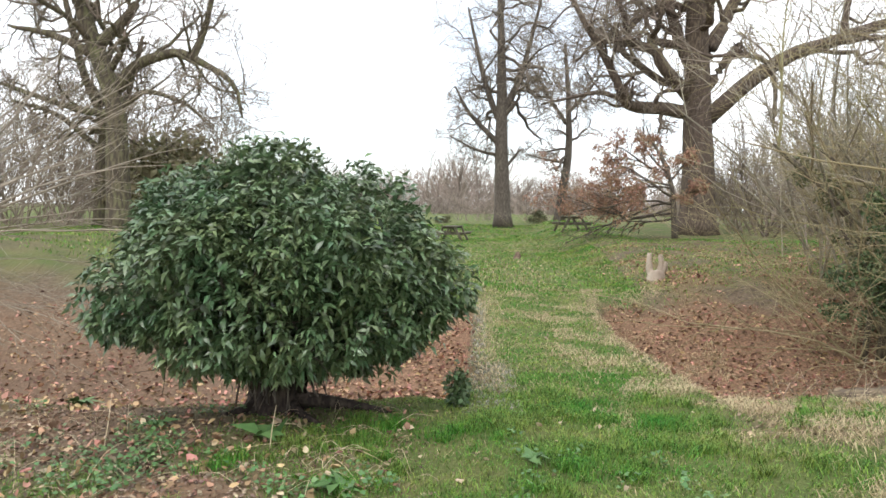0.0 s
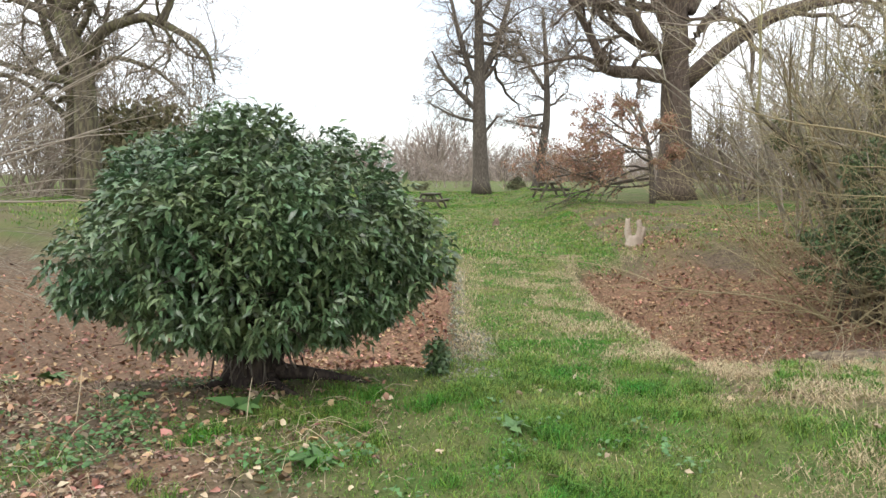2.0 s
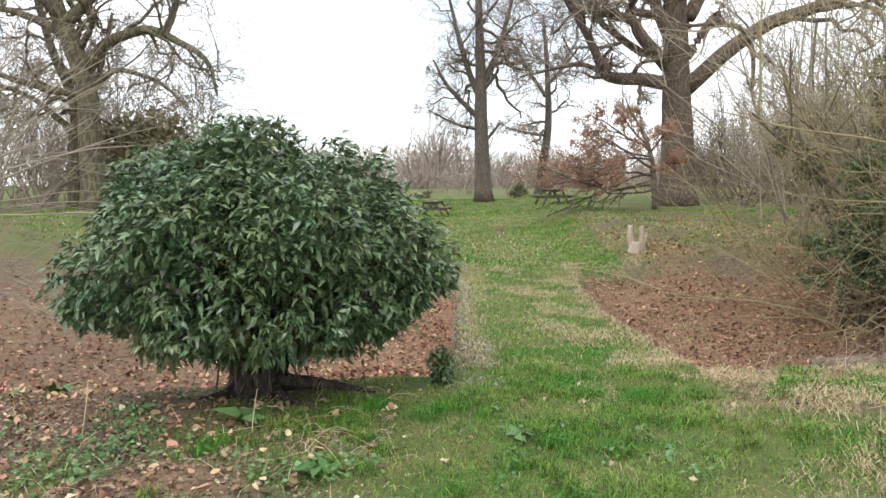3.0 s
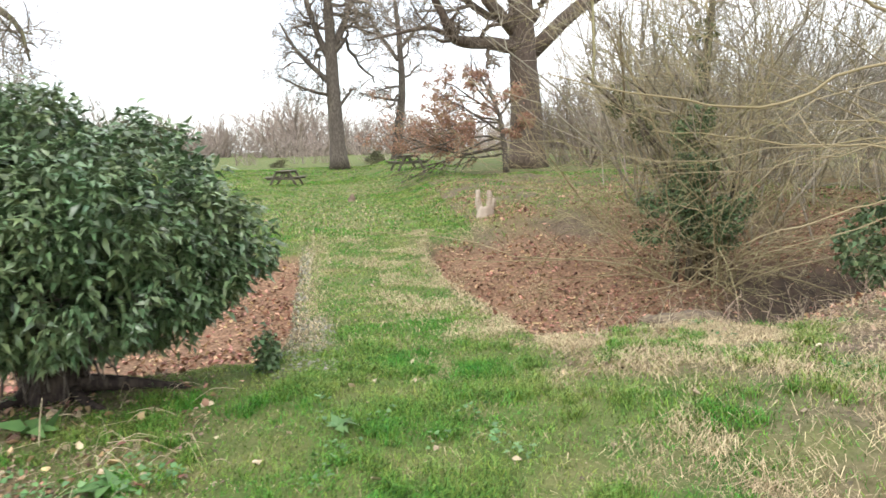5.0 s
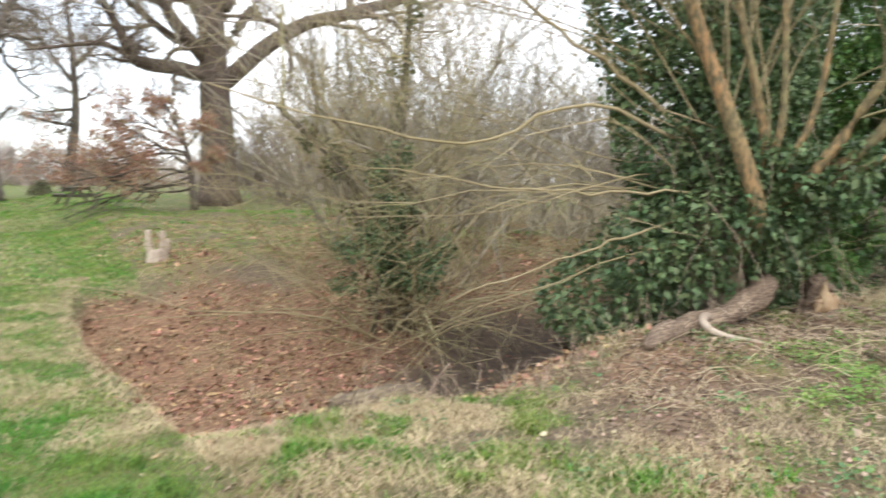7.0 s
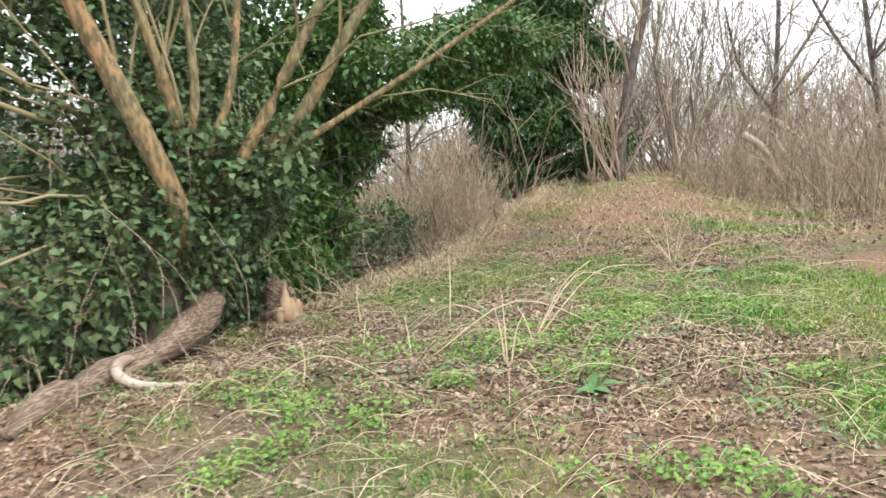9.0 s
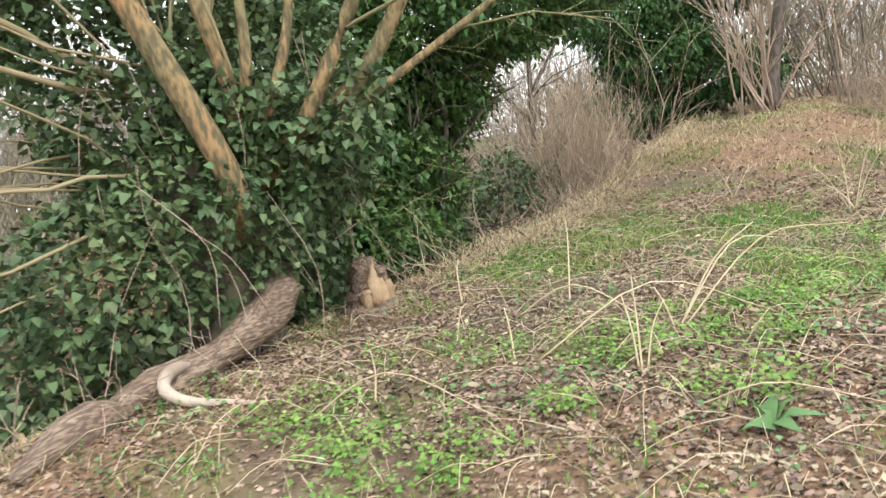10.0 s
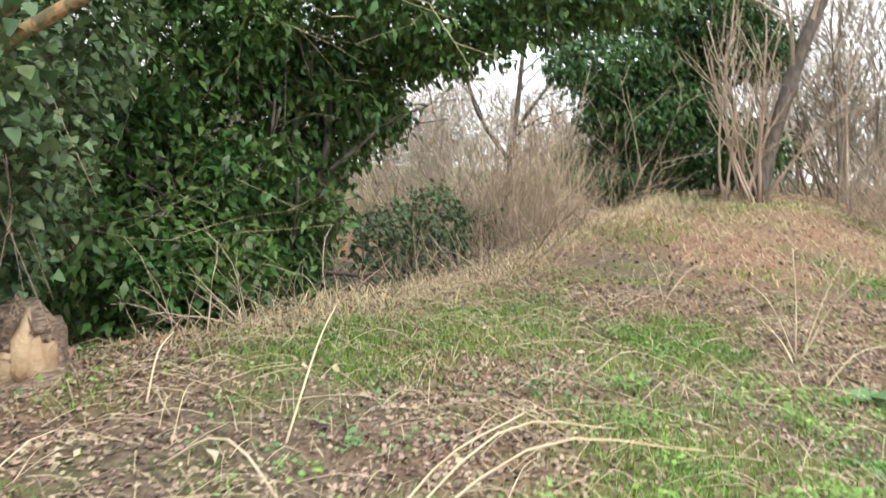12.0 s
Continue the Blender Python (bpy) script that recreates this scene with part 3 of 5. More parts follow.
bare_tree(
    "bare_tree", (3.45, 47.9),
    ([(0, 0, 0), (-0.15, 0, 4), (-0.2, 0, 8), (-0.3, 0, 12), (-0.6, 0, 18)], 0.54, 0.09),
    [
        ([(-0.15, 0, 5.2), (-1.4, 0, 6.4), (-2.4, 0, 7.5), (-3.2, 0, 9.0)], 0.2, 0.05),
        ([(-0.2, 0, 6.6), (-0.9, 0.2, 8.2), (-1.6, 0.3, 10.6), (-2.4, 0.3, 14)], 0.25, 0.06),
        ([(-0.2, 0, 7.2), (0.8, 0.2, 9.2), (1.5, 0.2, 11.5), (2.3, 0, 15)], 0.26, 0.06),
        ([(-0.1, 0, 3.6), (0.7, 0, 4.6), (1.0, 0, 5.0)], 0.11, 0.05),
        ([(-0.15, 0, 4.6), (-1.6, -0.2, 4.9), (-3.5, -0.3, 5.8)], 0.13, 0.03),
    ],
    SPEC_TALL, 22, "tall bare tree with straight dark trunk beyond the lawn", "bark", extra=4)
bare_tree(
    "bare_tree", (8.0, 54.4),
    ([(0, 0, 0), (0.25, 0, 2.5), (0.6, 0, 5.2), (0.5, 0, 9), (0.2, 0, 13)], 0.4, 0.08),
    [([(0.55, 0, 4.4), (-0.9, 0, 4.6), (-2.4, 0, 5.0)], 0.12, 0.03), ([(0.5, 0, 8.0), (1.6, 0, 9.2), (3.0, 0, 11)], 0.16, 0.05), ([(0.4, 0, 7.2), (-0.8, 0, 9.0), (-2.0, 0, 11)], 0.16, 0.05)],
    SPEC_TALL, 23, "leaning bare tree with dark twisted trunk", "bark")
bare_tree(
    "bare_tree", (-10.2, 22.9),
    ([(0, 0, 0), (-0.05, 0, 1.8), (-0.15, 0, 4.0), (-0.95, 0, 6.3), (-1.5, 0, 9), (-1.8, 0, 13)], 0.4, 0.1),
    [
        ([(0.0, 0, 4.3), (0.58, -0.1, 5.0), (1.75, -0.3, 5.35), (2.5, -0.4, 5.15), (3.65, -0.6, 4.45), (4.0, -0.7, 3.4)], 0.2, 0.03),
        ([(2.4, -0.4, 5.15), (2.65, -0.4, 5.7), (2.95, -0.5, 6.5), (3.4, -0.6, 8.4)], 0.14, 0.04),
        ([(0.0, 0, 3.6), (0.9, -0.2, 4.2), (2.2, -0.3, 3.8), (3.0, -0.4, 3.1)], 0.1, 0.02),
        ([(-0.1, 0, 3.5), (-1.3, -0.3, 3.7), (-3.4, -0.6, 4.4)], 0.15, 0.04),
        ([(-0.5, 0, 5.2), (-1.9, 0.3, 5.9), (-3.6, 0.4, 6.3)], 0.17, 0.04),
        ([(-0.6, 0, 5.6), (0.4, 0.2, 6.8), (1.6, 0.3, 9)], 0.2, 0.05),
    ],
    SPEC_OAK, 24, "bare spreading tree on the grass bank", "mossbark", extra=4)
bare_tree(
    "bare_tree", (-12.0, 25.5),
    ([(0, 0, 0), (0.05, 0, 2), (0.1, 0, 3.6), (-0.6, 0, 5.5), (-1.4, 0, 9)], 0.25, 0.07),
    [([(0.1, 0, 3), (0.9, 0, 4.3), (1.5, 0, 6.5)], 0.14, 0.05), ([(0.05, 0, 2.6), (-1.4, 0, 3.8), (-3.0, 0, 4.3)], 0.12, 0.04)],
    SPEC_TALL, 25, "slender bare tree beside a thicker one on the bank", "mossbark", extra=3)

# ---- foliage and twig builders ----


def lump_points(rng, lumps, per_area, shell=0.84):
    """Points on the outside of a union of ellipsoids, and the ways out."""
    clumps, outs = [], []
    for c, r in lumps:
        c, r = np.array(c, float), np.array(r, float)
        n = int(per_area * 4.2 * (r[0] * r[1] + r[0] * r[2] + r[1] * r[2]))
        d = unit(rng.normal(0, 1, (n, 3)))
        clumps.append(c + d * r * rng.uniform(0.86, 1.1, (n, 1)))
        outs.append(d)
    P, D = np.concatenate(clumps), np.concatenate(outs)
    inside = np.zeros(len(P), bool)
    for c, r in lumps:
        inside |= (((P - c) / (np.array(r) * shell)) ** 2).sum(1) < 1
    return P[~inside], D[~inside]


def foliage(name, rng, lumps, per_area, leaves, size, width=0.8, fill=0.5, droop=0.25, hang=0.5, lobed=False):
    P, D = lump_points(rng, lumps, per_area)
    at, way, sizes = [], [], []
    for k in range(leaves):
        a = rng.normal(0, 0.7, P.shape) - np.array([0, 0, hang])
        at.append(P + rng.normal(0, size * 0.6, P.shape))
        way.append(unit(D * 0.55 + a))
        sizes.append(rng.uniform(0.6, 1.25, len(P)) * size)
    for c, r in lumps:
        r = np.array(r)
        n = int(fill * per_area * leaves * (r[0] * r[1] + r[0] * r[2] + r[1] * r[2]))
        q = unit(rng.normal(0, 1, (n, 3))) * rng.uniform(0.55, 0.9, (n, 1)) * r + np.array(c)
        at.append(q), way.append(unit(rng.normal(0, 1, q.shape))), sizes.append(rng.uniform(0.9, 1.4, n) * size)
    if lobed:
        return mesh_from(name, *ivy_leaves(rng, np.concatenate(at), np.concatenate(way), np.concatenate(sizes)))
    return mesh_from(name, *leaf_cloud(rng, np.concatenate(at), np.concatenate(way), np.concatenate(sizes), width, 0.15, droop))


def brush(name, rng, plants, tall, radius, mat, label, category, stems=5, twigs=9, sub=3, spread=0.3, bends=2):
    """Many bare twiggy plants in one mesh; plants: (x, y, scale). Stems, twigs on the stems, finer twigs on those."""
    plants = np.array(plants)
    n = len(plants)
    foot = np.stack([plants[:, 0], plants[:, 1], height(plants[:, 0], plants[:, 1]) - 0.05], -1)
    sc = np.repeat(plants[:, 2] * tall, stems)[:, None]
    P0 = np.repeat(foot, stems, axis=0) + rng.normal(0, 0.06, (n * stems, 3)) * sc * [1, 1, 0]
    way = unit(rng.normal(0, 1, (n * stems, 3)) * [spread, spread, 0] + [0, 0, 1])
    L = sc * rng.uniform(0.6, 1.1, (len(P0), 1))
    P1 = P0 + way * L * 0.5 + rng.normal(0, 0.03, P0.shape) * L
    P2 = P0 + way * L + rng.normal(0, 0.08, P0.shape) * L
    S = np.stack([P0, P1, P2], 1)
    size = np.repeat(plants[:, 2], stems)[:, None]
    sets = [(S, radius * size * np.array([1.0, 0.65, 0.3]))]

    def offshoots(A, w, length, count, low, angle, r, seg):
        """Shoots from lines A (b, n, 3)."""
        A, w, length, r = np.repeat(A, count, axis=0), np.repeat(w, count, axis=0), np.repeat(length, count, axis=0), np.repeat(r, count, axis=0)
        t = rng.uniform(low, 1, (len(A), 1))
        f = t * (A.shape[1] - 1)
        i = np.minimum(f.astype(int), A.shape[1] - 2)
        k = np.arange(len(A))[:, None]
        base = A[k, i][:, 0] + (A[k, i + 1] - A[k, i])[:, 0] * (f - i)
        side = unit(np.cross(w, rng.normal(0, 1, w.shape)))
        ang = angle * rng.uniform(0.5, 1.4, (len(A), 1))
        way = unit(w * np.cos(ang) + side * np.sin(ang) + [0, 0, 0.12])
        ln = length * rng.uniform(0.6, 1.2, (len(A), 1)) * (1.15 - 0.6 * t)
        pts = [base + way * ln * q + (rng.normal(0, 0.06, base.shape) * ln if q else 0) for q in np.linspace(0, 1, seg + 1)]
        return np.stack(pts, 1), way, ln, r

    T, tw, tl, tr = offshoots(S, way, L * 0.45, twigs, 0.2, 0.65, size * radius * 0.45, bends)
    sets.append((T, tr * np.linspace(1.0, 0.4, bends + 1)))
    U, uw, ul, ur = offshoots(T, tw, tl * 0.6, sub, 0.2, 0.6, tr * 0.6, 1)
    sets.append((U, ur * np.array([1.0, 0.5])))
    ob = part(name, mesh_from(name, *tube_sets(sets, 3)), mat)
    return tagged(ob, label, category, kind="stuff")


# ---- distant woods and thickets ----
SPEC_WOOD = [(5, 0.07, 0.06, 9, 0.6, 0.5), (3, 0.14, 0.08, 5, 0.55, 0.6), (2, 0.15, 0.05, 2, 0.5, 0.75), (2, 0.15, 0.05, 0, 0, 0)]
SPEC_SCRUB = [(4, 0.12, 0.02, 5, 0.55, 0.55), (3, 0.18, 0.02, 3, 0.6, 0.65), (2, 0.2, 0.0, 0, 0, 0)]


def stems_of(rng, count, tall):
    out = []
    for k in range(count):
        grow(rng, (rng.normal(0, 0.1), rng.normal(0, 0.1), 0), (rng.normal(0, 0.4), rng.normal(0, 0.4), 1), tall * rng.uniform(0.6, 1.1), 0.012, 0, SPEC_SCRUB, out)
    return [o[:2] for o in out]


def distant_woods():
    rng = np.random.default_rng(31)
    spots = []
    for k in range(240):
        a, d = radians(rng.uniform(-26, 25)), rng.uniform(150, 195)
        spots.append((d * math.sin(a), d * math.cos(a), rng.uniform(0.5, 1.0) * (1.2 if -0.02 < a < 0.06 else 0.85)))
    brush("distant_wood", rng, spots, 12.0, 0.16, M["farwood"], "hazy brown leafless wood beyond the field", "woods", 6, 7, 2, 0.55, 1)
    spots = [(d * math.sin(a), d * math.cos(a), rng.uniform(0.6, 1.2)) for a, d in zip(rng.uniform(-0.46, 0.44, 170), rng.uniform(140, 150, 170))]
    brush("wood_edge", rng, spots, 5.0, 0.1, M["farwood"], "low brown scrub along the edge of the wood", "scrub", 7, 5, 2, 0.8, 1)
    spots = [(rng.uniform(-30, -8.5), rng.uniform(30, 50), rng.uniform(0.5, 1.0)) for _ in range(52)]
    spots += [(rng.uniform(-24, -11.5), rng.uniform(19, 29), rng.uniform(0.25, 0.5)) for _ in range(26)]
    brush("bare_thicket", rng, spots, 7.0, 0.06, M["twig"], "tangled bare thicket behind the grass bank", "thicket", 5, 9, 3)
    spots = [(rng.uniform(13, 50), rng.uniform(36, 58), rng.uniform(0.6, 1.0)) for _ in range(42)]
    spots += [(rng.uniform(11.5, 36), rng.uniform(20, 33), rng.uniform(0.35, 0.75)) for _ in range(42)]
    brush("bare_thicket", rng, spots, 7.0, 0.05, M["farwood"], "brown bare thicket behind the moat bank", "thicket", 5, 9, 2)
    spots = [(rng.uniform(8.5, 17), rng.uniform(13.8, 20), rng.uniform(0.6, 1.1)) for _ in range(36)]
    spots += [(rng.uniform(7.2, 9.6), rng.uniform(12.6, 14.8), rng.uniform(0.7, 1.2)) for _ in range(7)]
    brush("willow_thicket", rng, spots, 5.2, 0.026, M["greytwig"], "brown bare willow thicket on the far moat bank", "thicket", 6, 9, 3, 0.4)
    spots = [(rng.uniform(12.5, 22), rng.uniform(30, 42), rng.uniform(0.6, 1.1)) for _ in range(34)]
    brush("bare_hedge", rng, spots, 4.6, 0.05, M["twig"], "dense brown bare hedge beside the oak", "hedge", 6, 9, 3, 0.5)
    spots = []
    for k in range(90):
        x, y = rng.uniform(14, 46), rng.uniform(-22, 20)
        if y < 1.2 * (x - 17) - 1.0 and (x > 21 or y < 2.5) or y > 9:
            spots.append((x, y, rng.uniform(0.35, 0.8) * (0.5 + x / 50)))
    spots += [(rng.uniform(22.5, 42), rng.uniform(0, 24), rng.uniform(0.4, 0.95)) for _ in range(28)]
    brush("bare_thicket", rng, spots, 6.5, 0.04, M["hazeltwig"], "pale bare thicket along the bank", "thicket", 5, 8, 3, 0.42)
    spots = [(rng.uniform(22.5, 36), rng.uniform(-15, 5), rng.uniform(0.5, 1.1)) for _ in range(42)]
    spots = [s for s in spots if s[0] > 26.5 or not 0.6 < s[1] < 2.6]
    spots += [(rng.uniform(19, 26), rng.uniform(9, 15), rng.uniform(0.35, 0.7)) for _ in range(14)] + [(rng.uniform(22.5, 27), rng.uniform(2.8, 5), rng.uniform(0.6, 1.0)) for _ in range(6)]
    brush("bare_thicket", rng, spots, 8.5, 0.033, M["greytwig"], "tall grey-brown thicket behind the hazel", "thicket", 6, 9, 3, 0.34)
    spots = [(5 + d * math.cos(a), 2 + d * math.sin(a), rng.uniform(0.6, 1.1)) for a, d in zip(rng.uniform(-0.5, 0.75, 80), rng.uniform(34, 50, 80))]
    brush("far_thicket", rng, spots, 6.0, 0.05, M["greytwig"], "hazy olive-brown thicket beyond the bank", "thicket", 9, 7, 2, 0.75)
    spots = [(rng.uniform(-34, 34), 68 + rng.normal(0, 1.5), rng.uniform(0.4, 1.2)) for _ in range(55)]
    brush("field_hedge", rng, spots, 1.4, 0.025, M["farwood"], "low bare hedge at the edge of the field", "hedge", 6, 6, 2, 0.5)


distant_woods()


def far_evergreen(x, y, tall, wide, seed, label, mat="conifer"):
    rng = np.random.default_rng(seed)
    tree = thing("evergreen_tree", (x, y, h(x, y)), label, "tree")
    part("trunk", tube_mesh("trunk", [(curve_points([(0, 0, -0.1), (0.05, 0, tall * 0.5), (0, 0, tall * 0.95)], 8), np.linspace(0.03, 0.008, 8) * tall)], 8), M["bark"], tree)
    lumps = [((rng.normal(0, wide * 0.18), rng.normal(0, wide * 0.18), tall * (0.2 + 0.7 * k / 8)), (wide * (0.55 - 0.35 * k / 8), wide * (0.55 - 0.35 * k / 8), tall * 0.13)) for k in range(9)]
    part("crown", foliage("crown", rng, lumps, 110 / wide**1.3, 2, wide * 0.085, 0.6, 0.6), M[mat], tree)


for k, (x, y, tall, wide) in enumerate(((-21, 138, 5.5, 7), (-27, 140, 6.8, 8), (-34, 136, 6.2, 8), (-40, 139, 7, 8))):
    far_evergreen(x, y, tall, wide, 40 + k, "dark evergreen tree at the edge of the field")
far_evergreen(6.2, 51.5, 0.9, 1.1, 46, "small dark clipped evergreen by the lawn")
far_evergreen(-0.3, 55, 0.6, 0.9, 47, "small dark evergreen clump in the grass")
far_evergreen(-10.1, 26.5, 3.3, 3.6, 48, "dense olive-brown evergreen behind the bare trees", "olive")

# ---- young oak with withered leaves ----


def young_oak():
    rng = np.random.default_rng(61)
    x, y = 8.35, 27.6
    tree = thing("young_oak_tree", (x, y, h(x, y) - 0.05), "young oak keeping rusty withered leaves, drooping to the grass", "tree")
    spec = [(6, 0.14, -0.01, 8, 0.6, 0.55), (5, 0.18, -0.02, 6, 0.6, 0.55), (4, 0.2, -0.02, 4, 0.6, 0.6), (3, 0.2, -0.02, 0, 0, 0)]
    part("trunk", tube_mesh("trunk", [(curve_points([(0, 0, 0), (-0.1, 0, 1.4), (-0.3, 0, 2.4), (-0.9, 0, 3.6)], 10), np.linspace(0.13, 0.05, 10))], 8), M["bark"], tree)
    out = []
    for z, wx, wz, ln in ((1.2, -1, -0.25, 4.4), (1.4, -1, -0.05, 4.2), (1.0, -1, -0.1, 3.6), (1.3, -1, 0.15, 3.9), (1.6, -1, 0.3, 3.2), (1.9, -0.8, 0.5, 2.8), (2.2, -1, 0.5, 2.8), (2.3, -0.8, 0.8, 2.4), (2.0, -0.9, 0.35, 3.0), (2.6, -0.3, 1, 2.0), (0.8, -0.7, -0.15, 2.6), (1.5, 0.6, 0.3, 1.4), (2.2, 0.5, 0.6, 1.2)):
        grow(rng, (-0.1 * z, 0, z), (wx, rng.normal(0, 0.5), wz), ln, 0.05, 0, spec, out)
    for o in out:
        if o[2] == 0:
            limb = part("limb", tube_mesh("limb", [o[:2]], 6), M["bark"], tree)
        elif o[2] == 1:
            part("bough", tube_mesh("bough", [o[:2]], 5), M["bark"], limb)
    fine = [o[:2] for o in out if o[2] >= 2 and o[0][:, 2].min() > 0.25 + 0.2 * max(0.0, -o[0][-1, 0] - 1.0)]
    tagged(part("twigs", tube_mesh("twigs", fine, 3), M["twig"], tree), kind="stuff")
    tips = np.concatenate([p[1:] for p, _ in fine])
    keep = (tips[:, 2] < 3.9) & (rng.random(len(tips)) < 0.9) & (tips[:, 0] < 0.6)
    at = np.repeat(tips[keep], 2, axis=0) + rng.normal(0, 0.05, (2 * keep.sum(), 3))
    V, F = leaf_cloud(rng, at, rng.normal(0, 1, at.shape) + [0, 0, -0.7], rng.uniform(0.07, 0.125, len(at)), 0.55, 0.2, 0.2)
    tagged(part("withered_leaves", mesh_from("withered_leaves", V, F), M["oakleaf"], tree), kind="stuff")


young_oak()

# ---- willows ----
SPEC_TANGLE = [(9, 0.17, -0.01, 7, 0.6, 0.5), (4, 0.16, 0.0, 4, 0.6, 0.6), (3, 0.14, 0.0, 1, 0.6, 0.65), (2, 0.12, 0.0, 0, 0, 0)]
SPEC_ARCH = [(9, 0.12, -0.02, 7, 0.6, 0.5), (5, 0.13, 0.0, 4, 0.55, 0.5), (3, 0.12, 0, 0, 0, 0)]
SPEC_WHIP = [(8, 0.1, -0.01, 7, 0.55, 0.5), (4, 0.14, 0.0, 4, 0.6, 0.6), (3, 0.14, 0.0, 1, 0.6, 0.65), (2, 0.12, 0.0, 0, 0, 0)]


def whips(rng, base, ways, spec, lo, hi, radius):
    out = []
    for w in ways:
        grow(rng, np.array(base) + rng.normal(0, 0.12, 3), w, rng.uniform(lo, hi), radius * rng.uniform(0.7, 1.3), 0, spec, out, 0.2)
    return out


def stems_and_twigs(out, tree, name="stem", mat="greentwig"):
    for o in out:
        if o[2] == 0:
            part(name, tube_mesh(name, [o[:2]], 5), M[mat], tree)
    tagged(part("twigs", tube_mesh("twigs", [o[:2] for o in out if o[2] > 0], 3), M[mat], tree), kind="stuff")


def moat_willow():
    """Many-stemmed sallow on the far slope, ivy round its foot."""
    rng = np.random.default_rng(71)
    x, y = 6.85, 11.3
    tree = thing("willow_bush", (x, y, h(x, y) - 0.05), "sprawling bare willow bush, olive stems, ivy at its foot", "bush")
    out = []
    for k in range(46):
        foot = (rng.normal(0, 0.45), rng.normal(0.1, 0.35), 0.1)
        out += whips(rng, foot, [(rng.normal(-0.05, 0.8), rng.normal(-0.05, 0.65), rng.uniform(0.4, 1.5))], SPEC_TANGLE, 2.6, 6.6, 0.0135)
    ways = [(rng.normal(0.1, 1.1), rng.normal(-0.4, 0.7), rng.uniform(0.05, 0.6)) for _ in range(34)]
    out += whips(rng, (0, -0.1, 0.6), ways, SPEC_TANGLE, 1.4, 3.4, 0.008)
    for k in range(5):
        line = curve_points([(rng.normal(0, 0.15), 0.1, 0), (rng.normal(-0.2, 0.2), 0, 0.8), (rng.normal(-0.4, 0.5), 0, 1.9), (rng.normal(-0.5, 1.0), 0.1, 3.4)], 12)
        part("stem", tube_mesh("stem", [(line, np.linspace(0.05, 0.018, 12))], 7), M["mossbark"], tree)
    stems_and_twigs(out, tree)
    lumps = [((rng.normal(-0.1, 0.42), rng.normal(-0.3, 0.3), rng.uniform(0.55, 1.6)), rng.uniform(0.08, 0.2, 3)) for _ in range(20)]
    lumps += [((rng.normal(-0.35, 0.2), rng.normal(-0.1, 0.15), rng.uniform(1.5, 2.8)), rng.uniform(0.1, 0.2, 3)) for _ in range(12)]
    part("ivy", foliage("ivy", rng, lumps, 260, 3, 0.06, 0.85, 0.4), M["ivy"], tree)
    # ivy-clad uprights behind
    tall = thing("ivy_clad_tree", (7.1, 12.0, h(7.1, 12.0) - 0.05), "thin tree sheathed in ivy among willow stems", "tree")
    lines = [curve_points([(0, 0, 0), (-0.3, 0, 1.2), (-0.9, 0.1, 2.3), (-1.8, 0.2, 3.1)], 12), curve_points([(0.05, 0, 0), (0.05, 0, 1.8), (0.2, 0, 3.6), (0.4, 0, 6.2)], 12)]
    for ln in lines:
        part("trunk", tube_mesh("trunk", [(ln, np.linspace(0.1, 0.04, 12))], 7), M["mossbark"], tall)
    lumps = [(p + rng.normal(0, 0.1, 3), rng.uniform(0.08, 0.2, 3) * [1, 1, 1.5]) for ln in lines for p in ln[1:-2]]
    part("ivy", foliage("ivy", rng, lumps, 150, 3, 0.07, 0.85, 0.3), M["dullivy"], tall, "dull green ivy")
    spec = [(6, 0.1, 0.05, 8, 0.6, 0.5), (5, 0.14, 0.02, 5, 0.6, 0.5), (3, 0.15, 0, 3, 0.5, 0.5), (3, 0.15, 0, 0, 0, 0)]
    out = []
    for ln in lines:
        for k in range(9):
            grow(rng, ln[rng.integers(3, 12)], (rng.normal(0, 0.8), rng.normal(0, 0.8), rng.uniform(0.3, 1.2)), rng.uniform(1.5, 3), 0.03, 0, spec, out)
    tagged(part("twigs", tube_mesh("twigs", [o[:2] for o in out], 3), M["greentwig"], tall), kind="stuff")


moat_willow()


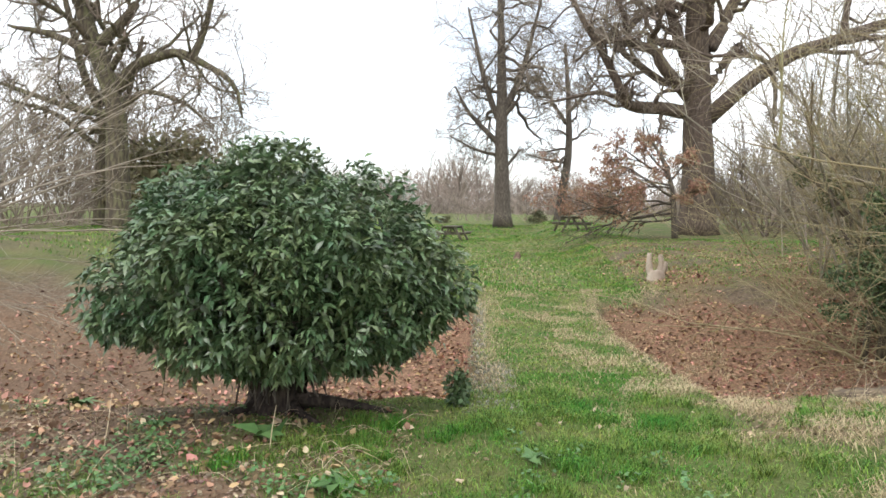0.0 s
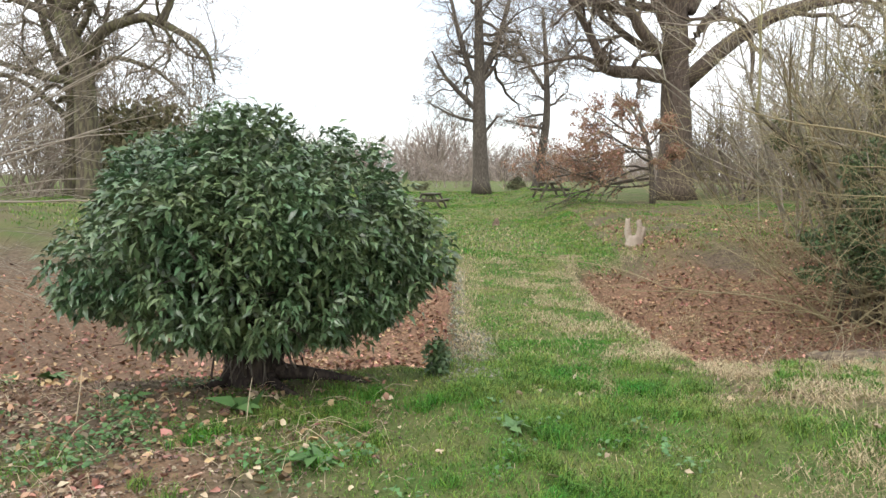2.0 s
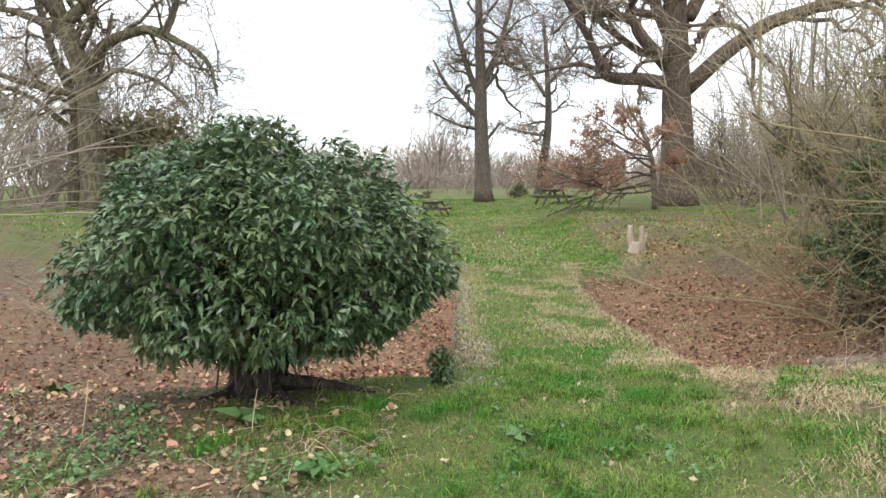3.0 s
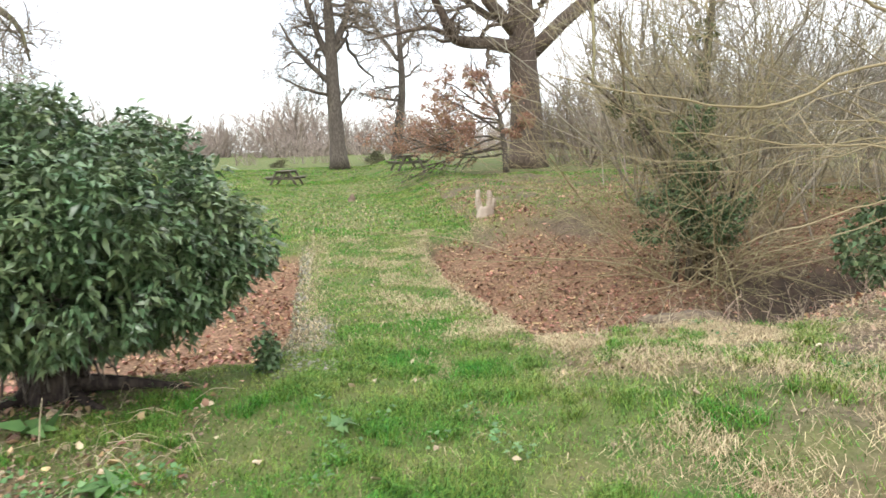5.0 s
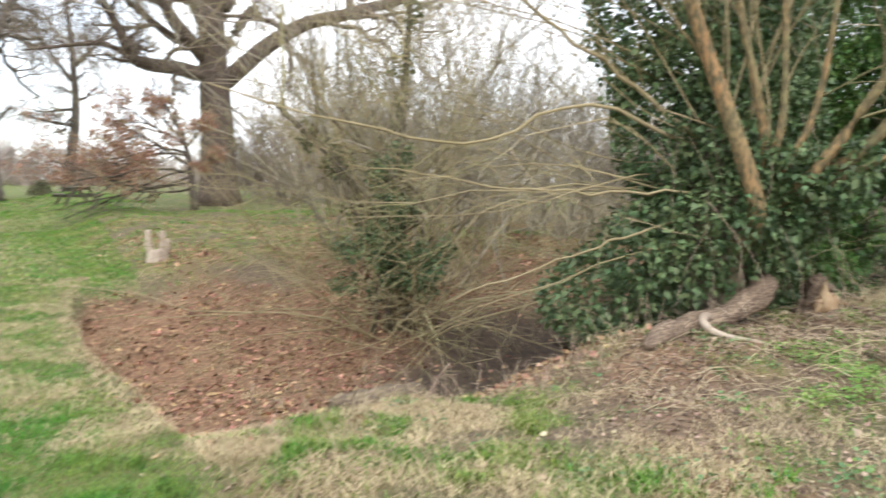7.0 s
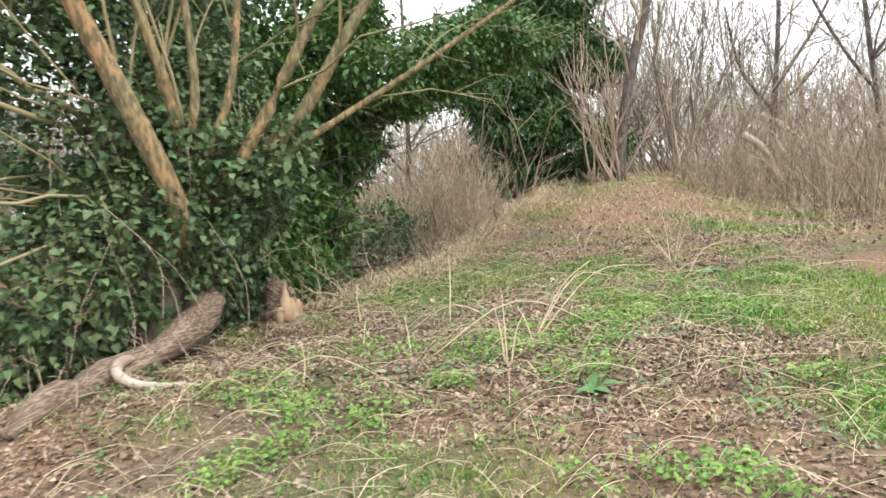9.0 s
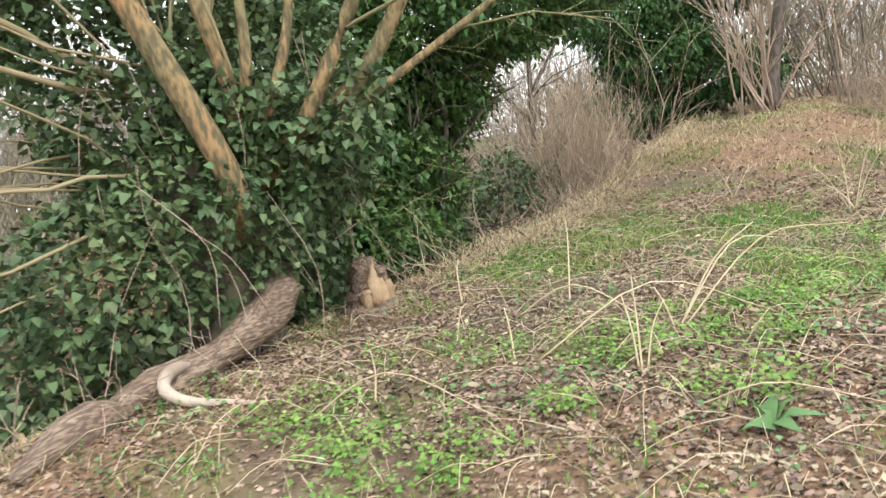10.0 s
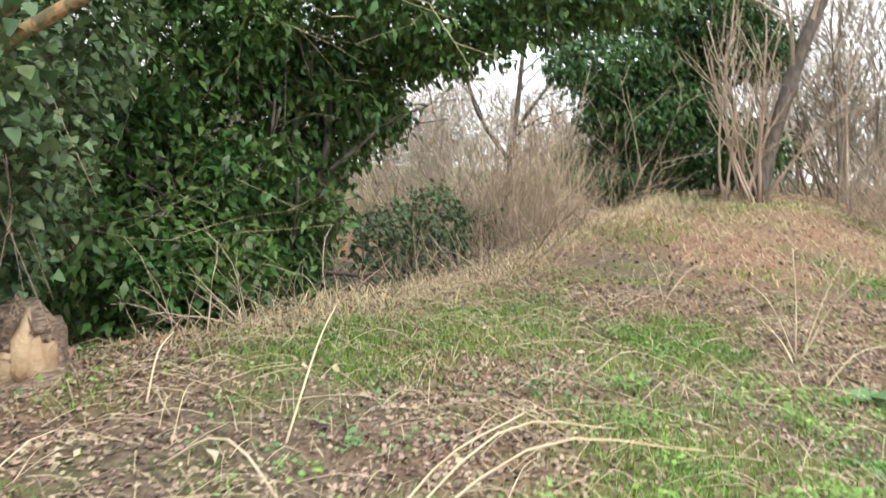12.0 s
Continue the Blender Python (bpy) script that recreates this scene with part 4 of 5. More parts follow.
def ivy_willow():
    """Pollard smothered in ivy on the lip of the moat, with a fan of cut poles."""
    rng = np.random.default_rng(81)
    x, y = 7.35, 6.15
    z0 = h(x, y) - 0.1
    tree = thing("ivy_willow_tree", (x, y, z0), "old willow smothered in ivy with a fan of bare poles", "tree")
    o = np.array([x, y, z0])
    part("trunk", tube_mesh("trunk", [(curve_points([(0, 0, 0), (0.02, 0, 0.6), (0.05, 0.05, 1.3), (0.1, 0.15, 1.8)], 10), np.array([0.42, 0.36, 0.34, 0.33, 0.33, 0.34, 0.35, 0.34, 0.3, 0.2]))], 12), M["mossbark"], tree)
    poles = [
        ((7.1, 5.62, 1.42), (6.62, 6.0, 3.1), (6.1, 6.4, 5.2), 0.09), ((7.27, 5.68, 1.95), (7.1, 5.88, 3.2), (6.9, 6.2, 5.3), 0.062),
        ((7.37, 5.63, 1.95), (7.4, 5.6, 2.75), (7.3, 5.7, 5.0), 0.055), ((7.48, 5.5, 1.9), (7.62, 5.35, 2.7), (7.8, 5.2, 5.0), 0.05),
        ((7.57, 5.35, 1.75), (7.85, 4.85, 2.65), (8.2, 4.1, 4.0), 0.075), ((7.8, 5.05, 1.95), (8.07, 4.6, 2.65), (8.45, 3.95, 3.65), 0.078),
        ((7.75, 5.1, 1.72), (8.15, 4.2, 2.25), (8.7, 3.1, 2.95), 0.04),
    ]
    twigs, knobs = [], []
    for a, b, c, r in poles:
        a, b, c = np.array(a), np.array(b), np.array(c)
        foot = a + (np.array([x + 0.1, y + 0.1, 0]) - a) * [0.5, 0.5, 0] - [0, 0, 0.4]
        line = curve_points([foot, a, b, c], 16) - o
        knobs.append((a - o + [0, 0.08, -0.12], (0.2, 0.2, 0.18)))
        line += np.sin(np.linspace(0, 7, 16))[:, None] * rng.normal(0, 0.01, 3)
        part("pole", tube_mesh("pole", [(line, (r if r > 0.08 else 0.78 * r) * np.linspace(1.15, 0.45, 16))], 9), M["pole"], tree)
        sprout(rng, line, r * np.linspace(0.5, 0.2, 16), 2.2, 0, SPEC_WHIP, twigs, 5, 0.6, 0.7, 0.5)
    # long arching boughs over the moat, then finer whips
    for pts, r0, r1 in (
        ([(-0.3, 0.1, 1.85), (-1.6, 0.3, 2.15), (-2.6, 0.5, 1.8), (-3.6, 0.7, 1.9), (-4.7, 0.9, 2.15)], 0.02, 0.006),
        ([(-0.3, 0.1, 1.9), (-1.3, 0.3, 2.5), (-2.1, 0.5, 3.0), (-3.0, 0.7, 3.8)], 0.024, 0.01),
        ([(-0.3, 0.0, 1.4), (-1.5, 0.2, 1.38), (-2.6, 0.4, 1.45), (-3.8, 0.5, 1.6)], 0.015, 0.005),
        ([(-0.2, 0.0, 1.2), (-1.2, 0.1, 1.0), (-2.0, 0.2, 0.8), (-3.0, 0.3, 0.55)], 0.014, 0.005),
        ([(-0.1, -0.1, 2.1), (-0.9, -0.1, 2.9), (-1.9, 0.0, 3.4), (-3.4, 0.2, 3.6)], 0.016, 0.006),
    ):
        line = curve_points(pts, 18)
        line[1:] += rng.normal(0, 0.012, line[1:].shape)
        part("arching_bough", tube_mesh("arching_bough", [(line, np.linspace(r0, r1, 18))], 6), M["greentwig"], tree)
        sprout(rng, line, np.linspace(0.012, 0.006, 18), 1.7, 0, SPEC_ARCH, twigs, 4, 0.5, 0.5, 0.3)
    for k in range(20):
        w = (rng.uniform(-1.3, -0.7), rng.uniform(-0.2, 1.0), rng.uniform(0.0, 0.7))
        twigs += whips(rng, (-0.35, rng.uniform(-0.1, 0.6), rng.uniform(0.9, 3.0)), [w], SPEC_ARCH, 2.0, 4.8, 0.008)
    for k in range(10):
        w = (rng.uniform(-0.9, 0.1), rng.uniform(-0.5, 0.4), rng.uniform(0.7, 1.4))
        twigs += whips(rng, (rng.uniform(-0.4, 0.3), -0.1, rng.uniform(1.5, 2.2)), [w], SPEC_WHIP, 2.5, 4.4, 0.013)
    stems_and_twigs(twigs, tree, "whip")
    lumps = [((0.05, 0.1, 1.0), (0.72, 0.6, 0.75)), ((-0.45, 0.3, 0.78), (0.75, 0.6, 0.52)), ((-0.95, 0.75, 0.35), (0.5, 0.5, 0.42)), ((0.45, -0.2, 1.35), (0.6, 0.5, 0.55)),
             ((-0.05, 0.45, 2.1), (0.75, 0.6, 0.85)), ((-0.15, 0.75, 3.2), (0.75, 0.6, 0.9)), ((0.2, 0.9, 4.4), (0.8, 0.7, 0.9)), ((0.7, 0.2, 2.0), (0.6, 0.5, 0.6)),
             ((0.6, 0.1, 0.8), (0.55, 0.45, 0.6)), ((0.9, 0.6, 2.9), (0.8, 0.7, 0.8)), ((1.0, 0.5, 1.3), (0.7, 0.6, 0.8)),
             ((0.6, 0.7, 3.7), (0.9, 0.8, 0.9)), ((1.3, 0.6, 2.2), (0.8, 0.7, 0.9)), ((0.5, 0.7, 5.0), (0.9, 0.8, 0.8)), ((1.5, 0.7, 3.5), (0.8, 0.7, 0.8))]
    lumps += knobs
    for k in range(46):
        c, r = lumps[rng.integers(0, 11)]
        d = unit(rng.normal(0, 1, 3) + [-0.2, -0.5, 0])
        lumps.append((np.array(c) + d * np.array(r) * 0.9, rng.uniform(0.14, 0.3, 3)))
    part("ivy", foliage("ivy", rng, lumps, 225, 3, 0.061, 0.85, 0.4, 0.15, 0.7, True), M["ivy"], tree)
    vines = []
    for k in range(30):
        a = rng.uniform(0, 6.28)
        top = np.array([rng.uniform(-0.9, 1.0), -0.35 + rng.normal(0, 0.25), rng.uniform(0.9, 2.2)])
        low = top + [rng.normal(0, 0.25), -rng.uniform(0.05, 0.3), -rng.uniform(0.4, 1.1)]
        vines.append((curve_points([top, (top + low) / 2 + rng.normal(0, 0.08, 3), low], 7), np.full(7, rng.uniform(0.0018, 0.0032))))
    for line, rad in vines:
        part("dead_vine", tube_mesh("dead_vine", [(line, rad)], 4), M["hazeltwig"], tree)


ivy_willow()


SPEC_LONG = [(9, 0.07, -0.01, 6, 0.5, 0.5), (5, 0.1, -0.01, 3, 0.5, 0.5), (3, 0.12, 0, 0, 0, 0)]


def left_willow():
    """Willow left of the shrub whose whips hang in from the side."""
    rng = np.random.default_rng(91)
    x, y = -6.6, 8.2
    tree = thing("willow_tree", (x, y, h(x, y) - 0.05), "bare willow with long pale whips reaching over the grass", "tree")
    part("trunk", tube_mesh("trunk", [(curve_points([(0, 0, 0), (0.05, 0, 1.0), (0.0, 0, 2.2)], 10), np.linspace(0.26, 0.16, 10))], 10), M["mossbark"], tree)
    ways = [(rng.uniform(0.6, 1.2), rng.uniform(-0.35, 0.6), rng.uniform(0.05, 0.75)) for _ in range(15)] + [(rng.normal(0, 0.8), rng.normal(0, 0.8), 1) for _ in range(12)]
    out = whips(rng, (0, 0, 1.9), ways, SPEC_LONG, 2.6, 4.6, 0.017)
    ways = [(1.0, rng.uniform(-0.2, 0.5), rng.uniform(-0.25, 0.05)) for _ in range(7)]
    out += whips(rng, (0, 0, 1.6), ways, SPEC_LONG, 2.0, 3.4, 0.009)
    stems_and_twigs(out, tree, "whip", "greytwig")


left_willow()

# ---- evergreens and hazel along the bank ----


def cherry_laurel():
    rng = np.random.default_rng(101)
    x, y = 11.6, 7.7
    tree = thing("laurel_tree", (x, y, h(x, y) - 0.05), "large glossy evergreen laurel overhanging the moat", "tree")
    z = -float(h(x, y))
    spec = [(6, 0.12, 0.05, 5, 0.6, 0.6), (5, 0.15, 0, 4, 0.6, 0.6), (3, 0.15, 0, 0, 0, 0)]
    out = []
    for k in range(8):
        out = []
        grow(rng, (0, 0, 0), (rng.normal(0, 0.25), rng.normal(0.1, 0.2), 1), 3.2, 0.07, 0, spec, out)
        part("stem", tube_mesh("stem", [t[:2] for t in out], 5), M["bark"], tree)
    lumps = [((-0.25, 0.3, z + 1.5), (1.3, 1.1, 1.2)), ((-1.0, 0.2, z + 1.15), (1.0, 0.9, 0.8)), ((-0.4, -0.3, z + 0.8), (0.9, 0.6, 0.55)), ((0.3, 0, z + 2.9), (1.6, 1.4, 0.9)),
             ((-0.9, 0.3, z + 2.5), (1.2, 1.1, 0.9)), ((0.9, -1.3, z + 2.95), (1.1, 0.8, 0.55)), ((1.7, -1.9, z + 3.25), (0.9, 0.7, 0.45)), ((2.6, -2.2, z + 3.5), (0.9, 0.7, 0.4)), ((0.3, 0.2, z + 3.9), (1.6, 1.4, 0.8)), ((0.3, -0.3, z + 1.9), (0.9, 0.7, 0.55)),
             ((-1.3, -0.3, z + 0.35), (0.9, 0.6, 0.5)), ((-2.0, 0.3, z + 0.7), (0.8, 0.7, 0.8)), ((-0.5, -0.5, z + 0.3), (0.8, 0.5, 0.45))]
    for k in range(60):
        c, r = lumps[rng.integers(0, 13)]
        d = unit(rng.normal(0, 1, 3) + [-0.3, -0.6, 0.1])
        lumps.append((np.array(c) + d * np.array(r) * 0.95, rng.uniform(0.2, 0.5) * np.array([1.2, 1.0, 0.6])))
    part("crown", foliage("crown", rng, lumps, 98, 4, 0.115, 0.46, 1.3, 0.2, 0.35), M["laurel"], tree)


def yew():
    rng = np.random.default_rng(102)
    x, y = 21.2, 6.25
    tree = thing("evergreen_tree", (x, y, h(x, y) - 0.05), "dense dark evergreen with drooping sprays beside hazel", "tree")
    part("trunk", tube_mesh("trunk", [(curve_points([(0, 0, 0), (0.1, 0, 2), (0, 0, 5)], 8), np.linspace(0.22, 0.08, 8))], 8), M["bark"], tree)
    lumps = [((rng.normal(0, 0.5), rng.normal(0, 0.5), 0.75 + 0.5 * k), (1.45 - 0.05 * k, 1.4 - 0.05 * k, 0.55)) for k in range(12)]
    part("crown", foliage("crown", rng, lumps, 80, 3, 0.17, 0.36, 1.5, 0.3, 0.6), M["yew"], tree)
    low = thing("ivy_mound", (15.2, 8.2, h(15.2, 8.2) - 0.05), "low dark mound of ivy under the thicket", "bush")
    part("foliage", foliage("foliage", rng, [((0, 0, 0.9), (0.9, 0.8, 1.0)), ((0.9, 0.1, 0.8), (0.8, 0.7, 0.9)), ((-0.7, 0.1, 1.0), (0.6, 0.6, 0.9)), ((0.3, 0, 1.8), (0.5, 0.5, 0.5)), ((1.4, -0.2, 1.5), (0.4, 0.4, 0.5)), ((-0.3, 0.2, 1.6), (0.4, 0.4, 0.4))], 80, 3, 0.09, 0.8, 0.5), M["ivy"], low)
    tagged(part("stems", tube_mesh("stems", stems_of(rng, 12, 1.9), 3), M["bark"], low), kind="stuff")


def hazel():
    rng = np.random.default_rng(103)
    x, y = 19.95, 4.45
    tree = thing("hazel_tree", (x, y, h(x, y) - 0.05), "many-stemmed bare hazel with one leaning trunk", "tree")
    line = curve_points([(0, 0, 0), (0.05, -0.1, 1.0), (0.1, -0.45, 2.6), (0.2, -0.9, 4.2), (0.3, -1.4, 6.5)], 14)
    part("trunk", tube_mesh("trunk", [(line, np.linspace(0.15, 0.07, 14))], 9), M["bark"], tree)
    spec = [(7, 0.06, 0.02, 6, 0.5, 0.45), (5, 0.12, 0.03, 4, 0.5, 0.5), (3, 0.15, 0, 0, 0, 0)]
    for k in range(16):
        out = []
        a = rng.uniform(0, 6.28)
        grow(rng, (0.18 * math.cos(a) - 0.1, 0.3 * math.sin(a) + 0.25, 0), (rng.normal(0, 0.22), rng.normal(0.12, 0.25), 1), rng.uniform(1.8, 3.6), 0.026, 0, spec, out)
        part("stem", tube_mesh("stem", [t[:2] for t in out], 5), M["hazeltwig"], tree)
    out = []
    sprout(rng, line, np.linspace(0.09, 0.05, 14), 3.0, 0, SPEC_WOOD, out, 9, 0.7, 0.6, 0.4)
    tagged(part("twigs", tube_mesh("twigs", [t[:2] for t in out], 3), M["hazeltwig"], tree), kind="stuff")


def bank_trees():
    for k, (x, y, lean, r) in enumerate(((26.5, 6.5, 0.6, 0.16), (29, 1.0, -0.5, 0.2), (24.5, -1.5, 0.4, 0.13), (33, 10, 0.3, 0.22), (24, 11.5, -0.3, 0.15), (27.5, -6.5, 0.8, 0.18))):
        r *= 0.65
        bare_tree("bare_tree", (x, y), ([(0, 0, 0), (0.1, lean * 0.3, 2), (0.2, lean * 0.8, 4.5), (0.2, lean * 1.3, 8.5)], r, 0.04),
                  [([(0.1, lean * 0.4, 2.4), (-0.3, lean * 0.4 + 0.9, 3.8), (-0.4, lean + 1.6, 5.8)], r * 0.6, 0.03), ([(0.1, lean * 0.6, 3.2), (0.2, lean * 0.6 - 1.0, 4.6), (0.3, lean - 1.8, 6.4)], r * 0.55, 0.03)],
                  [(0, 0, 0, 7, 0.8, 0.75), (5, 0.2, 0.04, 5, 0.75, 0.68), (3, 0.22, 0.02, 4, 0.7, 0.68), (2, 0.2, 0, 0, 0, 0)], 140 + k, "thin bare tree in the thicket along the bank", "bark", "twig", "bare trees along the bank")


def bank_scrub():
    """Brown twiggy shrubs between the laurel and the hazel, and along the right."""
    rng = np.random.default_rng(104)
    spots = [(rng.uniform(15.5, 21), rng.uniform(6.7, 10), rng.uniform(0.5, 1.5)) for _ in range(40)]
    for k in range(110):
        f, off = rng.uniform(0, 1.25), abs(rng.normal(0, 1.6))
        spots.append((20.5 - 7.5 * f + off * 0.6, 3.6 - 4.6 * f - off * 0.8, rng.uniform(0.25, 0.7) * (1 + 0.25 * off)))
    spots += [(rng.uniform(11, 16), rng.uniform(-9, -4), rng.uniform(0.4, 0.9)) for _ in range(16)]
    shoots = [(rng.uniform(16.0, 18.4), rng.uniform(6.7, 7.5), rng.uniform(0.6, 1.15)) for _ in range(11)]
    brush("pale_scrub", rng, shoots, 2.5, 0.011, M["shoot"], "pale upright bare shoots on the bank", "scrub", 12, 4, 2, 0.24)
    brush("bare_scrub", rng, spots, 2.4, 0.012, M["hazeltwig"], "dense brown twiggy scrub along the bank", "scrub", 7, 6, 2, 0.42)


cherry_laurel()
yew()
hazel()
bank_trees()
bank_scrub()

# ---- timber ----


def fallen_timber():
    rng = np.random.default_rng(111)
    log = thing("fallen_branch", (6.4, 5.75, h(6.4, 5.75)), "weathered split branch lying against the ivy", "log")
    o = np.array([6.4, 5.75, h(6.4, 5.75)])
    line = curve_points([(5.5, 5.45, 0.36), (6.0, 5.6, 0.4), (6.5, 5.76, 0.38), (7.05, 5.74, 0.46), (7.4, 5.72, 0.66), (7.6, 5.95, 0.8)], 18) - o
    rad = np.array([0.05, 0.08, 0.1, 0.1, 0.09, 0.1, 0.11, 0.12, 0.13, 0.13, 0.14, 0.13, 0.14, 0.15, 0.15, 0.14, 0.12, 0.09]) * 0.86
    V, F = tubes([(line, rad)], 12)
    V = V + 0.022 * np.sin(V[:, [0]] * 31 + V[:, [2]] * 23) * rng.normal(1, 0.3, V.shape)
    part("bark", mesh_from("bark", V, F, True), M["root"], log)
    strip = curve_points([(6.66, 5.72, 0.44), (6.47, 5.66, 0.47), (6.33, 5.55, 0.43), (6.33, 5.38, 0.37), (6.42, 5.02, 0.35)], 14) - o
    part("peeled_strip", tube_mesh("peeled_strip", [(strip, 0.75 * np.array([0.02, 0.035, 0.045, 0.05, 0.05, 0.048, 0.045, 0.045, 0.042, 0.04, 0.035, 0.03, 0.025, 0.015]))], 8), M["pale"], log, "bleached peeling strip of bark")
    knot = thing("broken_stump", (8.18, 5.62, h(8.18, 5.62) - 0.03), "small torn stump with fresh pale wood", "stump")
    V, F = tubes([(curve_points([(0, 0, 0), (0.02, 0, 0.2), (-0.03, 0.03, 0.42)], 9), np.array([0.25, 0.21, 0.18, 0.17, 0.165, 0.16, 0.14, 0.11, 0.05]))], 13)
    V = V + 0.024 * rng.normal(0, 1, V.shape) * (V[:, [2]] > 0.08)
    part("trunk", mesh_from("trunk", V, F, True), M["root"], knot)
    for k in range(4):
        a = 3.7 + 0.36 * k
        p = np.array([0.15 * math.cos(a), 0.15 * math.sin(a), 0.04 + 0.03 * (k % 2)])
        tip = p * 0.8 + [0.03 * (k % 2), 0, 0.2 + 0.07 * (k * 2 % 3)]
        V, F = tubes([(curve_points([p, p + [0, 0, 0.14], tip], 6), np.array([0.03, 0.05, 0.052, 0.045, 0.03, 0.008]))], 7)
        part("splinter", mesh_from("splinter", V + rng.normal(0, 0.006, V.shape), F), M["cut"], knot, "fresh pale splinter")
    x, y = 3.65, 6.35
    mlog = thing("fallen_log", (x, y, h(x, y)), "short decayed log lying on the lip of the moat", "log")
    V, F = tubes([(curve_points([(-0.36, 0.05, 0.05), (0, 0, 0.07), (0.36, -0.06, 0.06)], 10), np.array([0.07, 0.09, 0.1, 0.105, 0.1, 0.1, 0.11, 0.1, 0.09, 0.07]))], 10)
    V = V * [1, 1, 0.8] + rng.normal(0, 0.014, V.shape)
    part("trunk", mesh_from("trunk", V, F, True), M["deadwood"], mlog)
    x, y = 4.14, 14.95
    st = thing("split_stump", (x, y, h(x, y) - 0.04), "pale split tree stump with two upright horns", "stump")
    V, F = tubes([(curve_points([(0, 0, 0), (0, 0, 0.12), (0, 0, 0.24)], 6), np.array([0.22, 0.19, 0.18, 0.17, 0.16, 0.14]))], 11)
    part("foot", mesh_from("foot", V + rng.normal(0, 0.01, V.shape), F, True), M["pale"], st)
    for sx, tall in ((-0.13, 0.58), (0.1, 0.55), (0.17, 0.42)):
        pts = curve_points([(sx * 0.6, 0, 0.1), (sx, 0, 0.3), (sx * 0.98, 0.02, tall)], 8)
        V, F = tubes([(pts, np.array([0.075, 0.07, 0.066, 0.062, 0.06, 0.058, 0.055, 0.04]))], 9)
        part("horn", mesh_from("horn", V + rng.normal(0, 0.008, V.shape), F, True), M["pale"], st)
    x, y = 2.17, 23.9
    sm = thing("low_stump", (x, y, h(x, y) - 0.03), "small brown stump in the lawn", "stump")
    V, F = tubes([(curve_points([(0, 0, 0), (0.02, 0, 0.12), (0.05, 0, 0.28)], 6), np.array([0.16, 0.13, 0.11, 0.1, 0.08, 0.03]))], 9)
    part("trunk", mesh_from("trunk", V + rng.normal(0, 0.01, V.shape), F, True), M["root"], sm)
    x, y = 20.5, 1.75
    br = thing("broken_branch", (x, y, h(x, y)), "pale broken branch propped in the scrub", "branch")
    dz = 1.75 - h(x, y)
    part("limb", tube_mesh("limb", [(curve_points([(0.1, -0.7, 0.0), (0, -0.35, dz - 0.35), (0, 0.1, dz + 0.05)], 8), np.linspace(0.06, 0.085, 8))], 8), M["pale"], br)


fallen_timber()

# ---- picnic tables ----


def plank(name, size, m, parent, mat):
    bm = bmesh.new()
    bmesh.ops.create_cube(bm, size=1)
    bmesh.ops.scale(bm, vec=size, verts=bm.verts)
    bmesh.ops.bevel(bm, geom=bm.edges[:], offset=min(size) * 0.15, segments=1, affect="EDGES")
    bmesh.ops.transform(bm, matrix=m, verts=bm.verts)
    return part(name, bm, mat, parent)


def picnic_table(x, y, turn):
    t = thing("picnic_table", (x, y, h(x, y)), "weathered wooden picnic table with fixed benches on the lawn", "table", "picnic tables")
    for k in range(5):
        plank("table_plank", (1.8, 0.135, 0.04), pose(0, -0.29 + 0.145 * k, 0.74), t, M["bench"])
    for s in (-1, 1):
        for k in range(2):
            plank("bench_plank", (1.8, 0.13, 0.04), pose(0, s * (0.63 + 0.14 * k), 0.45), t, M["bench"])
    for s in (-1, 1):
        plank("cross_beam", (0.05, 1.6, 0.1), pose(s * 0.62, 0, 0.38), t, M["bench"])
        plank("top_beam", (0.05, 0.72, 0.09), pose(s * 0.62, 0, 0.675), t, M["bench"])
        for k in (-1, 1):
            plank("leg", (0.05, 0.1, 0.83), pose(s * 0.67, k * 0.47, 0.36, k * 27), t, M["bench"])
        plank("brace", (0.72, 0.05, 0.08), pose(s * 0.32, 0, 0.54, 0, s * 28), t, M["bench"])
    t.rotation_euler = (0, 0, radians(turn))


picnic_table(0.15, 37.1, 76)
picnic_table(5.98, 36.6, 98)

# ---- water in the deep end of the moat ----
wx, wy = np.meshgrid(np.linspace(9.5, 40, 12), np.linspace(7.6, 13.5, 8))
wi = np.arange(96).reshape(8, 12)
pool = part("water", mesh_from("water", np.stack([wx, wy, np.full_like(wx, -1.06)], -1).reshape(-1, 3), [np.stack([wi[:-1, :-1], wi[:-1, 1:], wi[1:, 1:], wi[1:, :-1]], -1).reshape(-1, 4)]), water_material())
tagged(pool, "still dark water lying in the moat", "water", kind="structure")

# ---- ground cover ----


def scatter(rng, x0, x1, y0, y1, n, density):
    x, y = rng.uniform(x0, x1, n), rng.uniform(y0, y1, n)
    keep = rng.random(n) < density(x, y)
    x, y = x[keep], y[keep]
    return np.stack([x, y, height(x, y)], -1)


